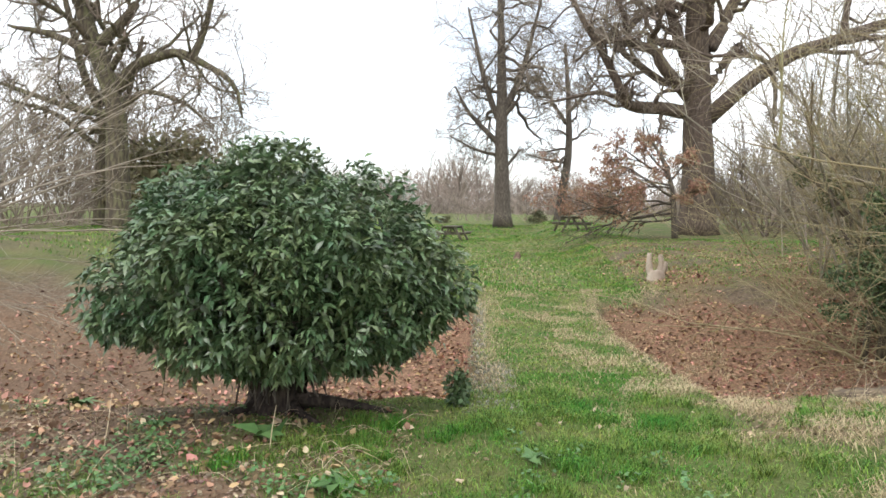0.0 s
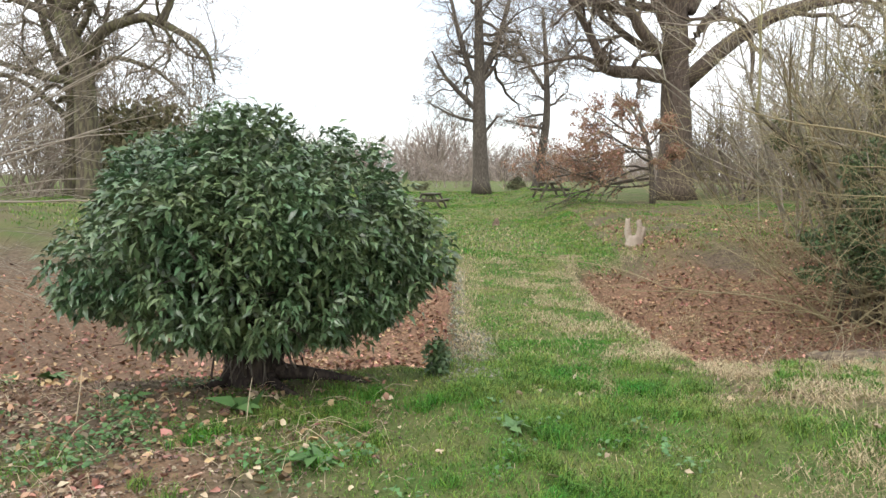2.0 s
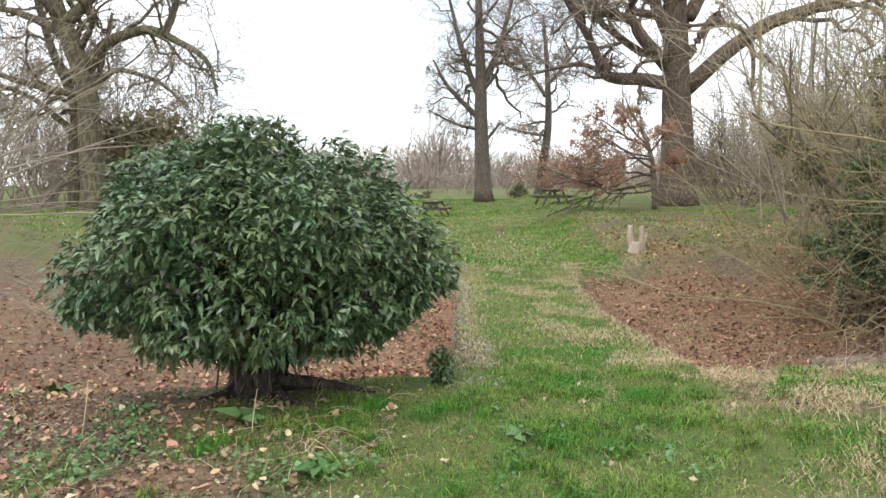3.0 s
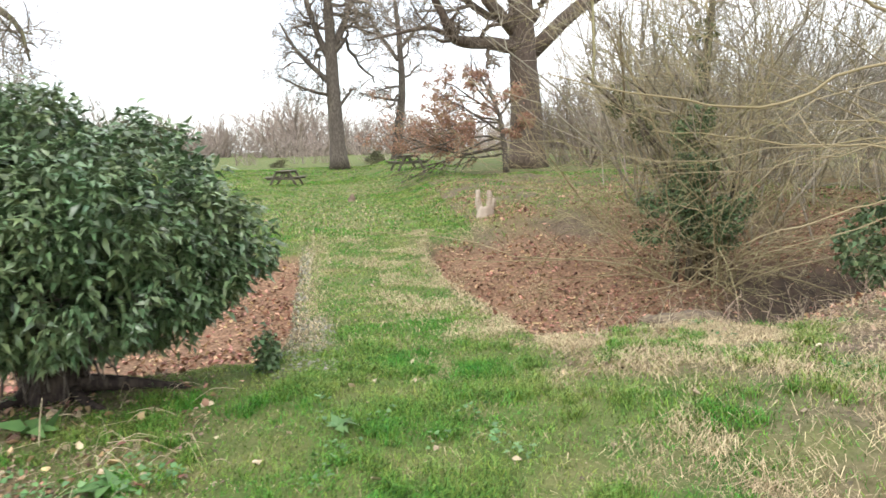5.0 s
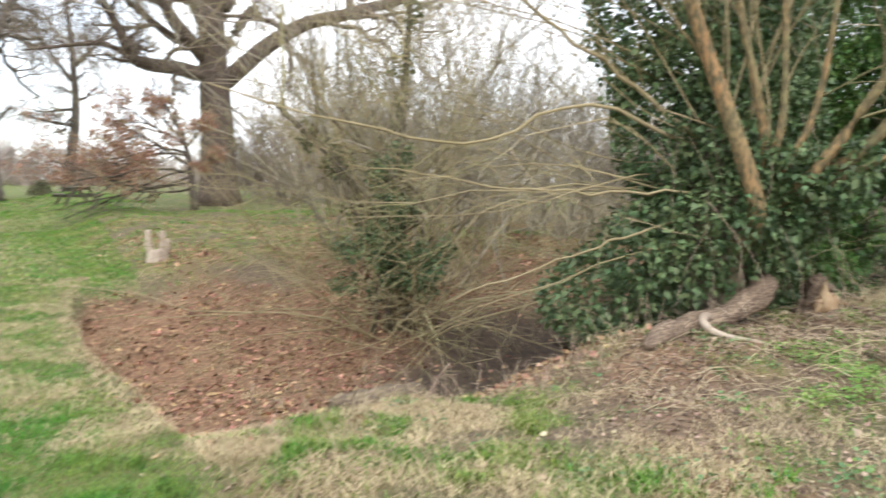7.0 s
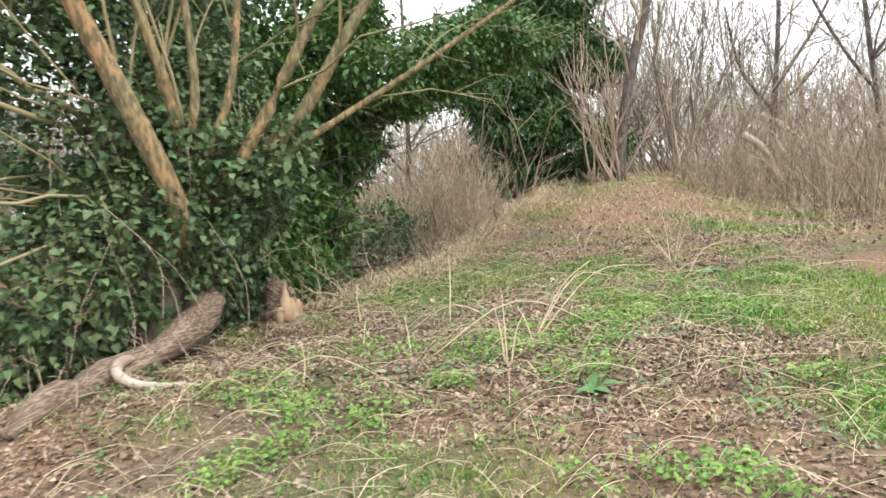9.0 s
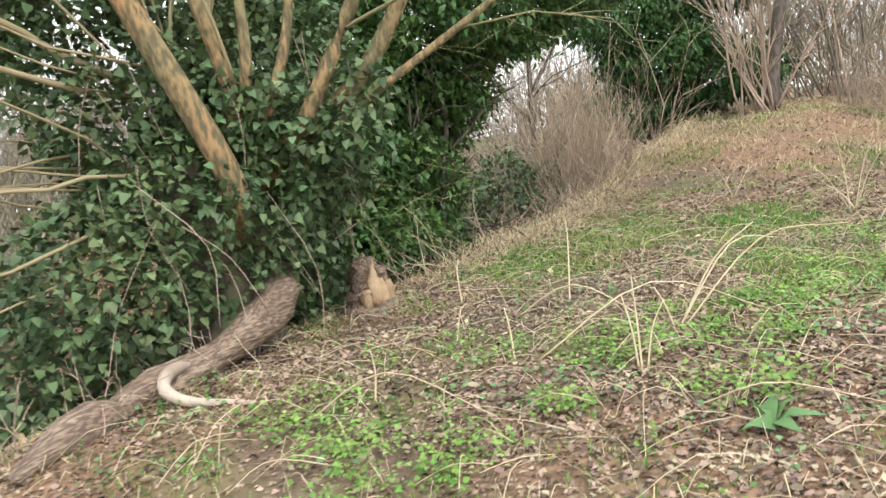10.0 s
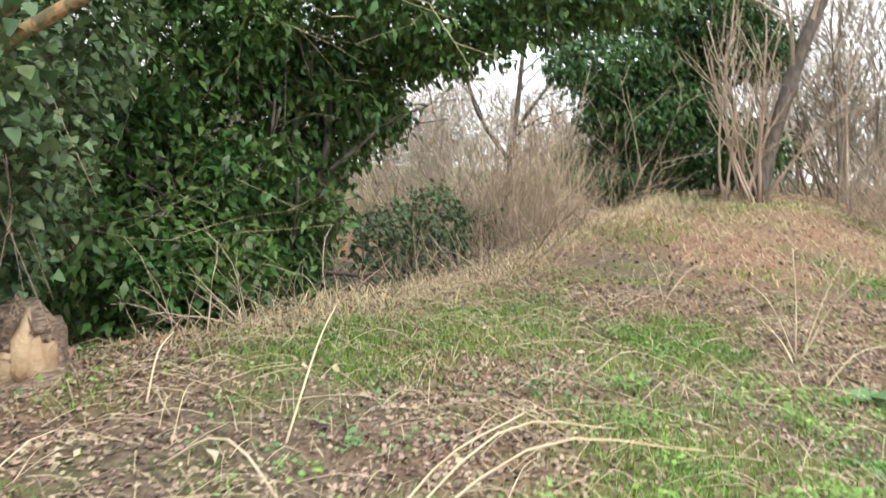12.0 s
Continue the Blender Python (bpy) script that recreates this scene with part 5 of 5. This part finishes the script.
def blades(rng, P, tall, wide, lean):
    """Bent blades of three triangles."""
    n = len(P)
    a, b = rng.uniform(0, 6.28, n), rng.uniform(0, 6.28, n)
    L = (tall * rng.uniform(0.5, 1.4, n))[:, None]
    side = np.stack([np.cos(a), np.sin(a), 0 * a], -1) * wide / 2
    bend = np.stack([np.cos(b), np.sin(b), 0 * b], -1) * (lean * rng.uniform(0.2, 1.4, n))[:, None]
    up = np.array([0, 0, 1.0])
    m = P + L * (up * 0.55 + bend * 0.3)
    t = P + L * (up * np.clip(1 - 0.5 * lean, 0.1, 1) + bend)
    V = np.stack([P - side, P + side, m + side * 0.8, m - side * 0.8, t], 1).reshape(-1, 3)
    i = np.arange(n)[:, None] * 5
    return V, np.concatenate([i + [0, 1, 2], i + [0, 2, 3], i + [3, 2, 4]])


def join(name, pieces, mat, label, category):
    vs, fs, base = [], [], 0
    for V, F in pieces:
        vs.append(V), fs.append(F + base)
        base += len(V)
    ob = part(name, mesh_from(name, np.concatenate(vs), [np.concatenate(fs)]), mat)
    return tagged(ob, label, category, kind="stuff")


def turf_density(k=1.0, power=1.5):
    def f(x, y):
        t, l, m = cover(x, y)
        return k * t**power * (1 - l) * (1 - m) * np.clip(0.75 + 0.45 * fbm(x, y, 3.1, 15.0), 0.3, 1)
    return f


def turf():
    rng = np.random.default_rng(121)

    def tufts(x, y):
        t, l, m = cover(x, y)
        return t * (1 - l) * np.clip(2.5 * fbm(x, y, 2.6, 61.0) + 0.1, 0, 1) * (1 - step(5.6, 6.6, y))

    def clumps(count, per, spread, x0, x1, y0, y1):
        """Separate tufts, many blades round each centre."""
        c = scatter(rng, x0, x1, y0, y1, count, tufts)
        q = np.repeat(c, per, axis=0)
        q = q + rng.normal(0, 1, q.shape) * np.repeat(rng.uniform(0.5, 1.5, len(c)), per)[:, None] * [spread, spread, 0]
        q[:, 2] = height(q[:, 0], q[:, 1])
        return q

    bits = [
        blades(rng, scatter(rng, -3.5, 4.5, 2.4, 7.2, 170000, turf_density()), 0.042, 0.0045, 1.2),
        blades(rng, scatter(rng, -1.2, 4.0, 7.0, 16.0, 90000, turf_density()), 0.035, 0.007, 1.2),
        blades(rng, scatter(rng, 4.5, 14.0, 0.8, 6.6, 170000, turf_density(1.2, 2.0)), 0.065, 0.0045, 1.1),
        blades(rng, clumps(2300, 70, 0.04, -1.8, 4.4, 2.5, 6.4), 0.095, 0.005, 1.1),
        blades(rng, scatter(rng, -12, 7, 14.0, 36.0, 75000, turf_density()), 0.08, 0.016, 0.9),
        blades(rng, scatter(rng, -12, 9, 36.0, 50.0, 36000, turf_density()), 0.1, 0.03, 0.9),
        blades(rng, scatter(rng, 3, 13, 12.5, 27.0, 56000, turf_density(1.3, 0.8)), 0.08, 0.012, 1.1),
        blades(rng, scatter(rng, 14, 20, 0.5, 7.0, 26000, lambda x, y: np.clip(0.1 + 0.8 * fbm(x, y, 1.2, 77.0), 0, 1)), 0.09, 0.008, 1.1),
        blades(rng, scatter(rng, -6, 10, -5, 2.4, 12000, turf_density()), 0.06, 0.014, 1.1),
    ]
    join("grass", bits, M["grass"], "short green winter grass, patchy and uneven", "grass")


def dry_grass():
    rng = np.random.default_rng(122)

    def edge(x, y):
        strip = np.exp(-(((y - 5.9 - 0.1 * np.sin(x)) / 0.4) ** 2)) * step(8.0, 10.5, x)
        bank = (0.4 - 0.28 * step(4.8, 6.2, x)) * step(1.8, 3.0, x) * np.clip(0.2 + 1.2 * fbm(x, y, 2.7, 21.0), 0.1, 1) * (y < 6.6)
        far = 0.15 * step(12.5, 15, x)
        side = 0.6 * np.exp(-(((x - causeway_right(y) + 0.02) / 0.13) ** 2)) * (y > 6.4) + 0.4 * np.exp(-(((x - causeway_left(y) - 0.15) / 0.2) ** 2)) * (y > 6.4)
        lip = 0.55 * np.exp(-(((y - 6.55 + 0.5 * step(4, 5.5, x)) / 0.35) ** 2)) * np.clip(0.6 + fbm(x, y, 2.1, 33.0), 0.1, 1) * step(2.2, 3.2, x) * (1 - step(5, 6.5, x))
        lawn = 0.8 * np.clip(3.0 * fbm(x, y, 2.3, 27.0) - 0.75, 0, 1) * step(0.3, 1.8, x) * (x < 5.5) + 0.1 * np.clip(0.15 + fbm(x, y, 1.7, 27.0), 0, 1) * (x < 4.5)
        lawn = lawn + 0.55 * np.exp(-(((x - 1.4 - 0.08 * np.sin(2 * y)) / 0.13) ** 2)) * (x < 2) * np.clip(0.5 + fbm(x, y, 2.3, 71.0), 0, 1)
        return np.clip(strip + bank + far + side * (y < 15) + lip + lawn, 0, 1)

    def tall(x, y):
        return np.clip(np.exp(-(((y - 6.15) / 0.4) ** 2)) * step(8.6, 11.5, x) + 0.05 * step(13.5, 15.5, x), 0, 1)

    bits = [
        blades(rng, scatter(rng, -3.0, 2.2, 1.0, 7.0, 60000, edge), 0.05, 0.0035, 2.1),
        blades(rng, scatter(rng, 2.2, 4.0, 1.0, 7.2, 62000, edge), 0.085, 0.0042, 2.0),
        blades(rng, scatter(rng, 4.0, 14, 1.0, 7.0, 85000, edge), 0.085, 0.0032, 2.1),
        blades(rng, scatter(rng, 0, 4.2, 6.2, 15, 60000, lambda x, y: np.clip(edge(x, y) + 0.05, 0, 1)), 0.06, 0.006, 1.4),
        blades(rng, scatter(rng, 7.5, 20, 0.5, 7.2, 42000, tall), 0.26, 0.006, 1.7),
        blades(rng, scatter(rng, 12.5, 24, -4, 7.5, 26000, lambda x, y: np.clip(0.45 + 0.6 * fbm(x, y, 1.4, 41.0), 0.08, 1) * step(13.5, 17, x + fbm(x, y, 0.9, 43.0))), 0.13, 0.008, 2.3),
    ]
    bits.append(blades(rng, scatter(rng, -10, 8, 14.5, 44, 34000, lambda x, y: np.clip(0.35 + 0.8 * fbm(x, y, 0.5, 81.0), 0.05, 0.8)), 0.08, 0.016, 1.3))
    join("dry_grass", bits, M["straw"], "bleached dry grass along the bank", "grass")


def litter():
    rng = np.random.default_rng(123)

    def d(x, y):
        t, l, m = cover(x, y)
        return l**1.3 * (1 - 0.85 * m) * np.clip(0.75 + 0.5 * fbm(x, y, 2.2, 25.0), 0.1, 1)

    P = np.concatenate([scatter(rng, -7, 13, 5.8, 15.5, 74000, d), scatter(rng, 3, 12, 13, 25, 30000, d)])
    P[:, 2] += rng.uniform(0.002, 0.02, len(P))
    soft = lambda x, y: np.clip(d(x, y) + 0.25 * (1 - step(-1.4, 0.2, x + 0.22 * (y - 4)) * (1 - step(2.6, 5.0, x))), 0, 1)
    Q = np.concatenate([scatter(rng, 2.5, 14, 1.0, 6.2, 150000, soft), scatter(rng, -4.5, 2.5, 2.2, 6.2, 60000, soft)])
    Q = np.concatenate([Q, scatter(rng, 6.2, 12.5, 1.6, 5.9, 75000, lambda x, y: np.clip(0.6 + 0.5 * fbm(x, y, 1.2, 95.0), 0.1, 1) * (1 - 0.8 * cover(x, y)[0]))])
    Q[:, 2] += rng.uniform(0.002, 0.012, len(Q))
    join("leaf_litter", [dead_leaves(rng, P, rng.uniform(0.04, 0.085, len(P)))], M["litter"], "brown dead leaves carpeting the dry moat", "leaves")
    R = scatter(rng, 12.5, 20, 0.0, 7.0, 12000, lambda x, y: 0.4 + 0 * x)
    join("leaf_scraps", [folded_scraps(rng, Q, rng.uniform(0.012, 0.04, len(Q))), dead_leaves(rng, R, rng.uniform(0.03, 0.07, len(R)))], M["scrap"], "grey-brown withered leaf scraps over the bank", "leaves")
    P = scatter(rng, -3.5, 13, 2.4, 6.6, 520, lambda x, y: 0.5 + 0 * x)
    P = np.concatenate([P, scatter(rng, 0.1, 3, 6.5, 15, 130, lambda x, y: 0.6 + 0 * x), scatter(rng, -3.4, -0.2, 2.8, 5.5, 240, lambda x, y: 0.8 + 0 * x)])
    P[:, 2] += 0.025
    B = scatter(rng, -4.0, 0.2, 2.3, 5.8, 2600, lambda x, y: np.clip(0.5 + 0.6 * fbm(x, y, 1.3, 91.0), 0.1, 1) * (1 - step(-0.9, 0.2, x)))
    B[:, 2] += 0.015
    join("brown_leaves", [dead_leaves(rng, B, rng.uniform(0.03, 0.08, len(B)))], M["litter"], "brown dead leaves among weeds by the shrub", "leaves")
    join("fallen_leaves", [dead_leaves(rng, P, rng.uniform(0.03, 0.075, len(P)))], M["paleleaf"], "scattered pale fallen leaves on the grass", "leaves")


def weeds():
    rng = np.random.default_rng(124)

    def rosettes(P, count, size, rise):
        at = np.repeat(P, count, axis=0)
        a = rng.uniform(0, 6.28, len(at))
        r = rng.uniform(0.01, 0.09, len(at))
        at = at + np.stack([np.cos(a) * r, np.sin(a) * r, rng.uniform(0.01, rise, len(at))], -1)
        way = np.stack([np.cos(a), np.sin(a), rng.uniform(-0.2, 0.6, len(at))], -1)
        return leaf_cloud(rng, at, way, rng.uniform(0.6, 1.3, len(at)) * size, 0.75, 0.15, 0.2)

    def patch(x, y):
        return np.clip(0.1 + 0.9 * fbm(x, y, 1.9, 31.0), 0, 1)

    P = [scatter(rng, 4.3, 13, 0.8, 5.6, 300, patch)]
    spots = [(7.45, 3.55, 0.3), (7.6, 3.0, 0.28), (8.3, 3.0, 0.25), (8.6, 2.7, 0.2), (7.0, 2.9, 0.25), (6.3, 4.6, 0.25), (6.1, 4.2, 0.2)]
    spots += [(rng.uniform(5.2, 12), rng.uniform(1.4, 4.2), rng.uniform(0.06, 0.15)) for _ in range(38)]
    for x, y, s in spots:
        n = int(300 * s * s) + 3
        a, r = rng.uniform(0, 6.28, n), s * np.sqrt(rng.random(n))
        px, py = x + r * np.cos(a), y + r * np.sin(a)
        P.append(np.stack([px, py, height(px, py)], -1))
    V, F = rosettes(np.concatenate(P), 20, 0.027, 0.09)
    join("weeds", [(V, F[0])], M["weed"], "bright green low weeds on the bank", "weeds")
    V, F = rosettes(scatter(rng, -3.9, 1.5, 2.6, 5.9, 1100, lambda x, y: patch(x, y) * (1 - step(-0.6, 1.0, x) * 0.8)), 11, 0.04, 0.09)
    V2, F2 = rosettes(scatter(rng, 3.0, 13, 1.5, 6.2, 1100, lambda x, y: patch(x + 3, y + 5)), 10, 0.03, 0.06)
    join("low_weeds", [(V, F[0]), (V2, F2[0])], M["darkweed"], "dull green creeping weeds among dead leaves", "weeds")


def dock(x, y, size, mat="darkweed"):
    rng = np.random.default_rng(int(1000 * abs(x) + 77 * abs(y)))
    d = thing("dock_plant", (x, y, h(x, y)), "rosette of broad green leaves in the grass", "plant", "broad-leaved rosettes")
    for k in range(9):
        a = 0.7 * k + rng.uniform(0, 0.4)
        way = np.array([[math.cos(a), math.sin(a), rng.uniform(0.3, 0.9)]])
        V, F = leaf_cloud(rng, np.array([[0, 0, 0.01]]), way, np.array([size * rng.uniform(0.7, 1.2)]), 0.4, 0.2, 0.35)
        part("leaf", mesh_from("leaf", V, F), M[mat], d)


def stalk(x, y, tops, label):
    rng = np.random.default_rng(int(1000 * abs(x) + 31 * abs(y)))
    s = thing("dry_stalk", (x, y, h(x, y)), label, "stalk", "bleached dead stalks")
    for t in tops:
        t = np.array(t, float)
        mid = t * 0.5 + np.array([0, 0, 0.22 * np.linalg.norm(t[:2])])
        part("stem", tube_mesh("stem", [(curve_points([(rng.normal(0, 0.02), rng.normal(0, 0.02), -0.02), mid, t], 9), np.linspace(0.0056, 0.0024, 9) * rng.uniform(0.75, 1.15))], 5), M["stalk"], s)


def straw_stalks():
    up, bent, flat = "bleached dead stalk standing in the grass", "bleached dead stalk arching over the weeds", "bleached dead stalk lying on the ground"
    stalk(8.44, 4.18, [(0.45, 0.18, 0.48)], up)
    stalk(7.22, 3.38, [(0.05, 0.02, 0.42), (-0.03, 0.05, 0.36), (0.1, -0.1, 0.3)], up)
    stalk(7.72, 3.34, [(0.55, -0.75, 0.42), (0.3, -0.35, 0.5), (0.9, -0.4, 0.3), (0.0, 0.1, 0.25)], bent)
    stalk(11.7, 2.75, [(0.0, 0.1, 0.75), (0.2, -0.2, 0.7), (-0.1, -0.3, 0.6), (0.1, 0.4, 0.5)], up)
    stalk(10.9, 2.6, [(0.1, 0.3, 0.4), (0.2, -0.4, 0.35)], up)
    stalk(7.2, 4.0, [(0.02, 0.04, 0.25)], up)
    stalk(8.33, 4.99, [(0.25, 0.1, 0.26)], up)
    stalk(12.9, 4.0, [(0.3, -0.3, 0.35), (0.1, 0.2, 0.4)], bent)
    stalk(6.6, 4.4, [(0.02, 0.03, 0.22)], up)
    stalk(14.4, 5.8, [(0.1, -0.5, 0.3)], bent)
    stalk(7.2, 3.9, [(0.7, -1.0, 0.03)], flat)
    stalk(6.3, 4.6, [(0.1, -0.9, 0.04)], flat)
    stalk(8.0, 4.4, [(-0.2, -0.9, 0.03)], flat)
    stalk(-2.35, 4.9, [(0.03, 0.05, 0.4)], up)
    stalk(-1.25, 4.95, [(0.05, 0.0, 0.3)], up)
    rng = np.random.default_rng(125)
    P = np.concatenate([scatter(rng, 4.5, 13, 1.2, 6.0, 2200, lambda x, y: 0.8 + 0 * x), scatter(rng, -3.5, -0.2, 2.4, 5.8, 260, lambda x, y: 0.8 + 0 * x), scatter(rng, 12, 20, 0, 6.5, 300, lambda x, y: 0.9 + 0 * x)])
    lines = []
    for p in P:
        a, L = rng.uniform(0, 6.28), rng.uniform(0.08, 0.42)
        w = np.array([math.cos(a), math.sin(a), abs(rng.normal(0, 0.25))]) * L
        lines.append((curve_points([p + [0, 0, 0.01], p + w * 0.5 + [0, 0, rng.uniform(0.01, 0.08)], p + w * [1, 1, 0.6] + [0, 0, 0.01]], 5), np.full(5, rng.uniform(0.001, 0.0022))))
    for p in scatter(rng, 5.2, 13, 1.2, 5.6, 60, lambda x, y: 0.9 + 0 * x):
        a, L = rng.uniform(0, 6.28), rng.uniform(0.3, 0.9)
        w = np.array([math.cos(a), math.sin(a), 0]) * L
        q = p + w
        q[2] = h(q[0], q[1]) + 0.02
        lines.append((curve_points([p + [0, 0, 0.015], (p + q) / 2 + [rng.normal(0, 0.04), rng.normal(0, 0.04), rng.uniform(0.02, 0.14)], q], 8), np.linspace(0.0032, 0.0016, 8)))
    V, F = tubes(lines, 3)
    ob = part("dead_stems", mesh_from("dead_stems", V, F), M["stalk"])
    tagged(ob, "tangle of thin dead stems on the ground", "stems", kind="stuff")
    # bramble and dead stems on the lip of the moat
    out = []
    for k in range(240):
        x, y = rng.uniform(9.6, 17), rng.normal(6.25, 0.3)
        grow(rng, (x, y, h(x, y)), (rng.normal(0, 0.8), rng.normal(0.1, 0.8), 1), rng.uniform(0.3, 0.85), 0.0075, 0, [(5, 0.15, -0.06, 2, 0.6, 0.5), (3, 0.2, 0, 0, 0, 0)], out)
    for k in range(130):
        x, y = rng.uniform(2.6, 7.0), rng.normal(5.9, 0.3)
        grow(rng, (x, y, h(x, y)), (rng.normal(0, 0.5), rng.normal(0.1, 0.5), 1), rng.uniform(0.12, 0.4), 0.004, 0, [(5, 0.15, -0.03, 2, 0.6, 0.5), (3, 0.2, 0, 0, 0, 0)], out)
    ob = part("brambles", tube_mesh("brambles", [t[:2] for t in out], 3), M["hazeltwig"])
    tagged(ob, "dry brambles and stems along the moat lip", "brambles", kind="stuff")


turf()
dry_grass()
litter()
weeds()
straw_stalks()
for x, y, size in ((-1.34, 5.15, 0.22), (-0.65, 4.05, 0.17), (-3.2, 6.3, 0.2), (0.5, 4.5, 0.12), (11.0, 2.3, 0.2), (-2.22, 5.5, 0.14)):
    dock(x, y, size)
dock(6.68, 2.76, 0.15)


def ivy_tuft():
    rng = np.random.default_rng(131)
    x, y = 0.05, 5.95
    t = thing("ivy_tuft", (x, y, h(x, y)), "tuft of dark ivy climbing the causeway edge", "plant")
    part("foliage", foliage("foliage", rng, [((0, 0, 0.12), (0.055, 0.07, 0.19)), ((0.01, 0.25, 0.0), (0.06, 0.16, 0.11))], 800, 3, 0.05, 0.8, 0.3), M["ivy"], t)
    part("stems", tube_mesh("stems", [(curve_points([(0, 0, -0.05), (0.02, 0.02, 0.1), (0, 0, 0.25)], 5), np.full(5, 0.006))], 4), M["bark"], t)


ivy_tuft()


def gravel():
    """Loose stone and earth on the left shoulder of the causeway."""
    rng = np.random.default_rng(141)
    P = scatter(rng, 0.0, 0.75, 5.7, 13.5, 5200, lambda x, y: (x > causeway_left(y) - 0.1) * (x < causeway_left(y) + 0.12 + 0.3 * (1 - step(7.2, 8.6, y))) * np.clip(0.6 + 0.6 * fbm(x, y, 4.0, 51.0), 0, 1))
    r = rng.uniform(0.008, 0.03, (len(P), 1))
    corner = np.array([[1, 0, 0], [0, 1, 0], [-1, 0, 0], [0, -1, 0], [0, 0, 0.7], [0, 0, -0.7]])
    a = rng.uniform(0, 6.28, len(P))
    R = np.stack([np.stack([np.cos(a), -np.sin(a), 0 * a], -1), np.stack([np.sin(a), np.cos(a), 0 * a], -1), np.stack([0 * a, 0 * a, 1 + 0 * a], -1)], 1)
    V = P[:, None] + r[:, None] * np.einsum("nij,kj->nki", R, corner) * rng.uniform(0.6, 1.3, (len(P), 6, 1))
    i = np.arange(len(P))[:, None] * 6
    F = np.concatenate([i + f for f in ([0, 1, 4], [1, 2, 4], [2, 3, 4], [3, 0, 4], [1, 0, 5], [2, 1, 5], [3, 2, 5], [0, 3, 5])])
    join("gravel", [(V.reshape(-1, 3), F)], M["stone"], "grey gravel on the causeway shoulder", "gravel")


gravel()
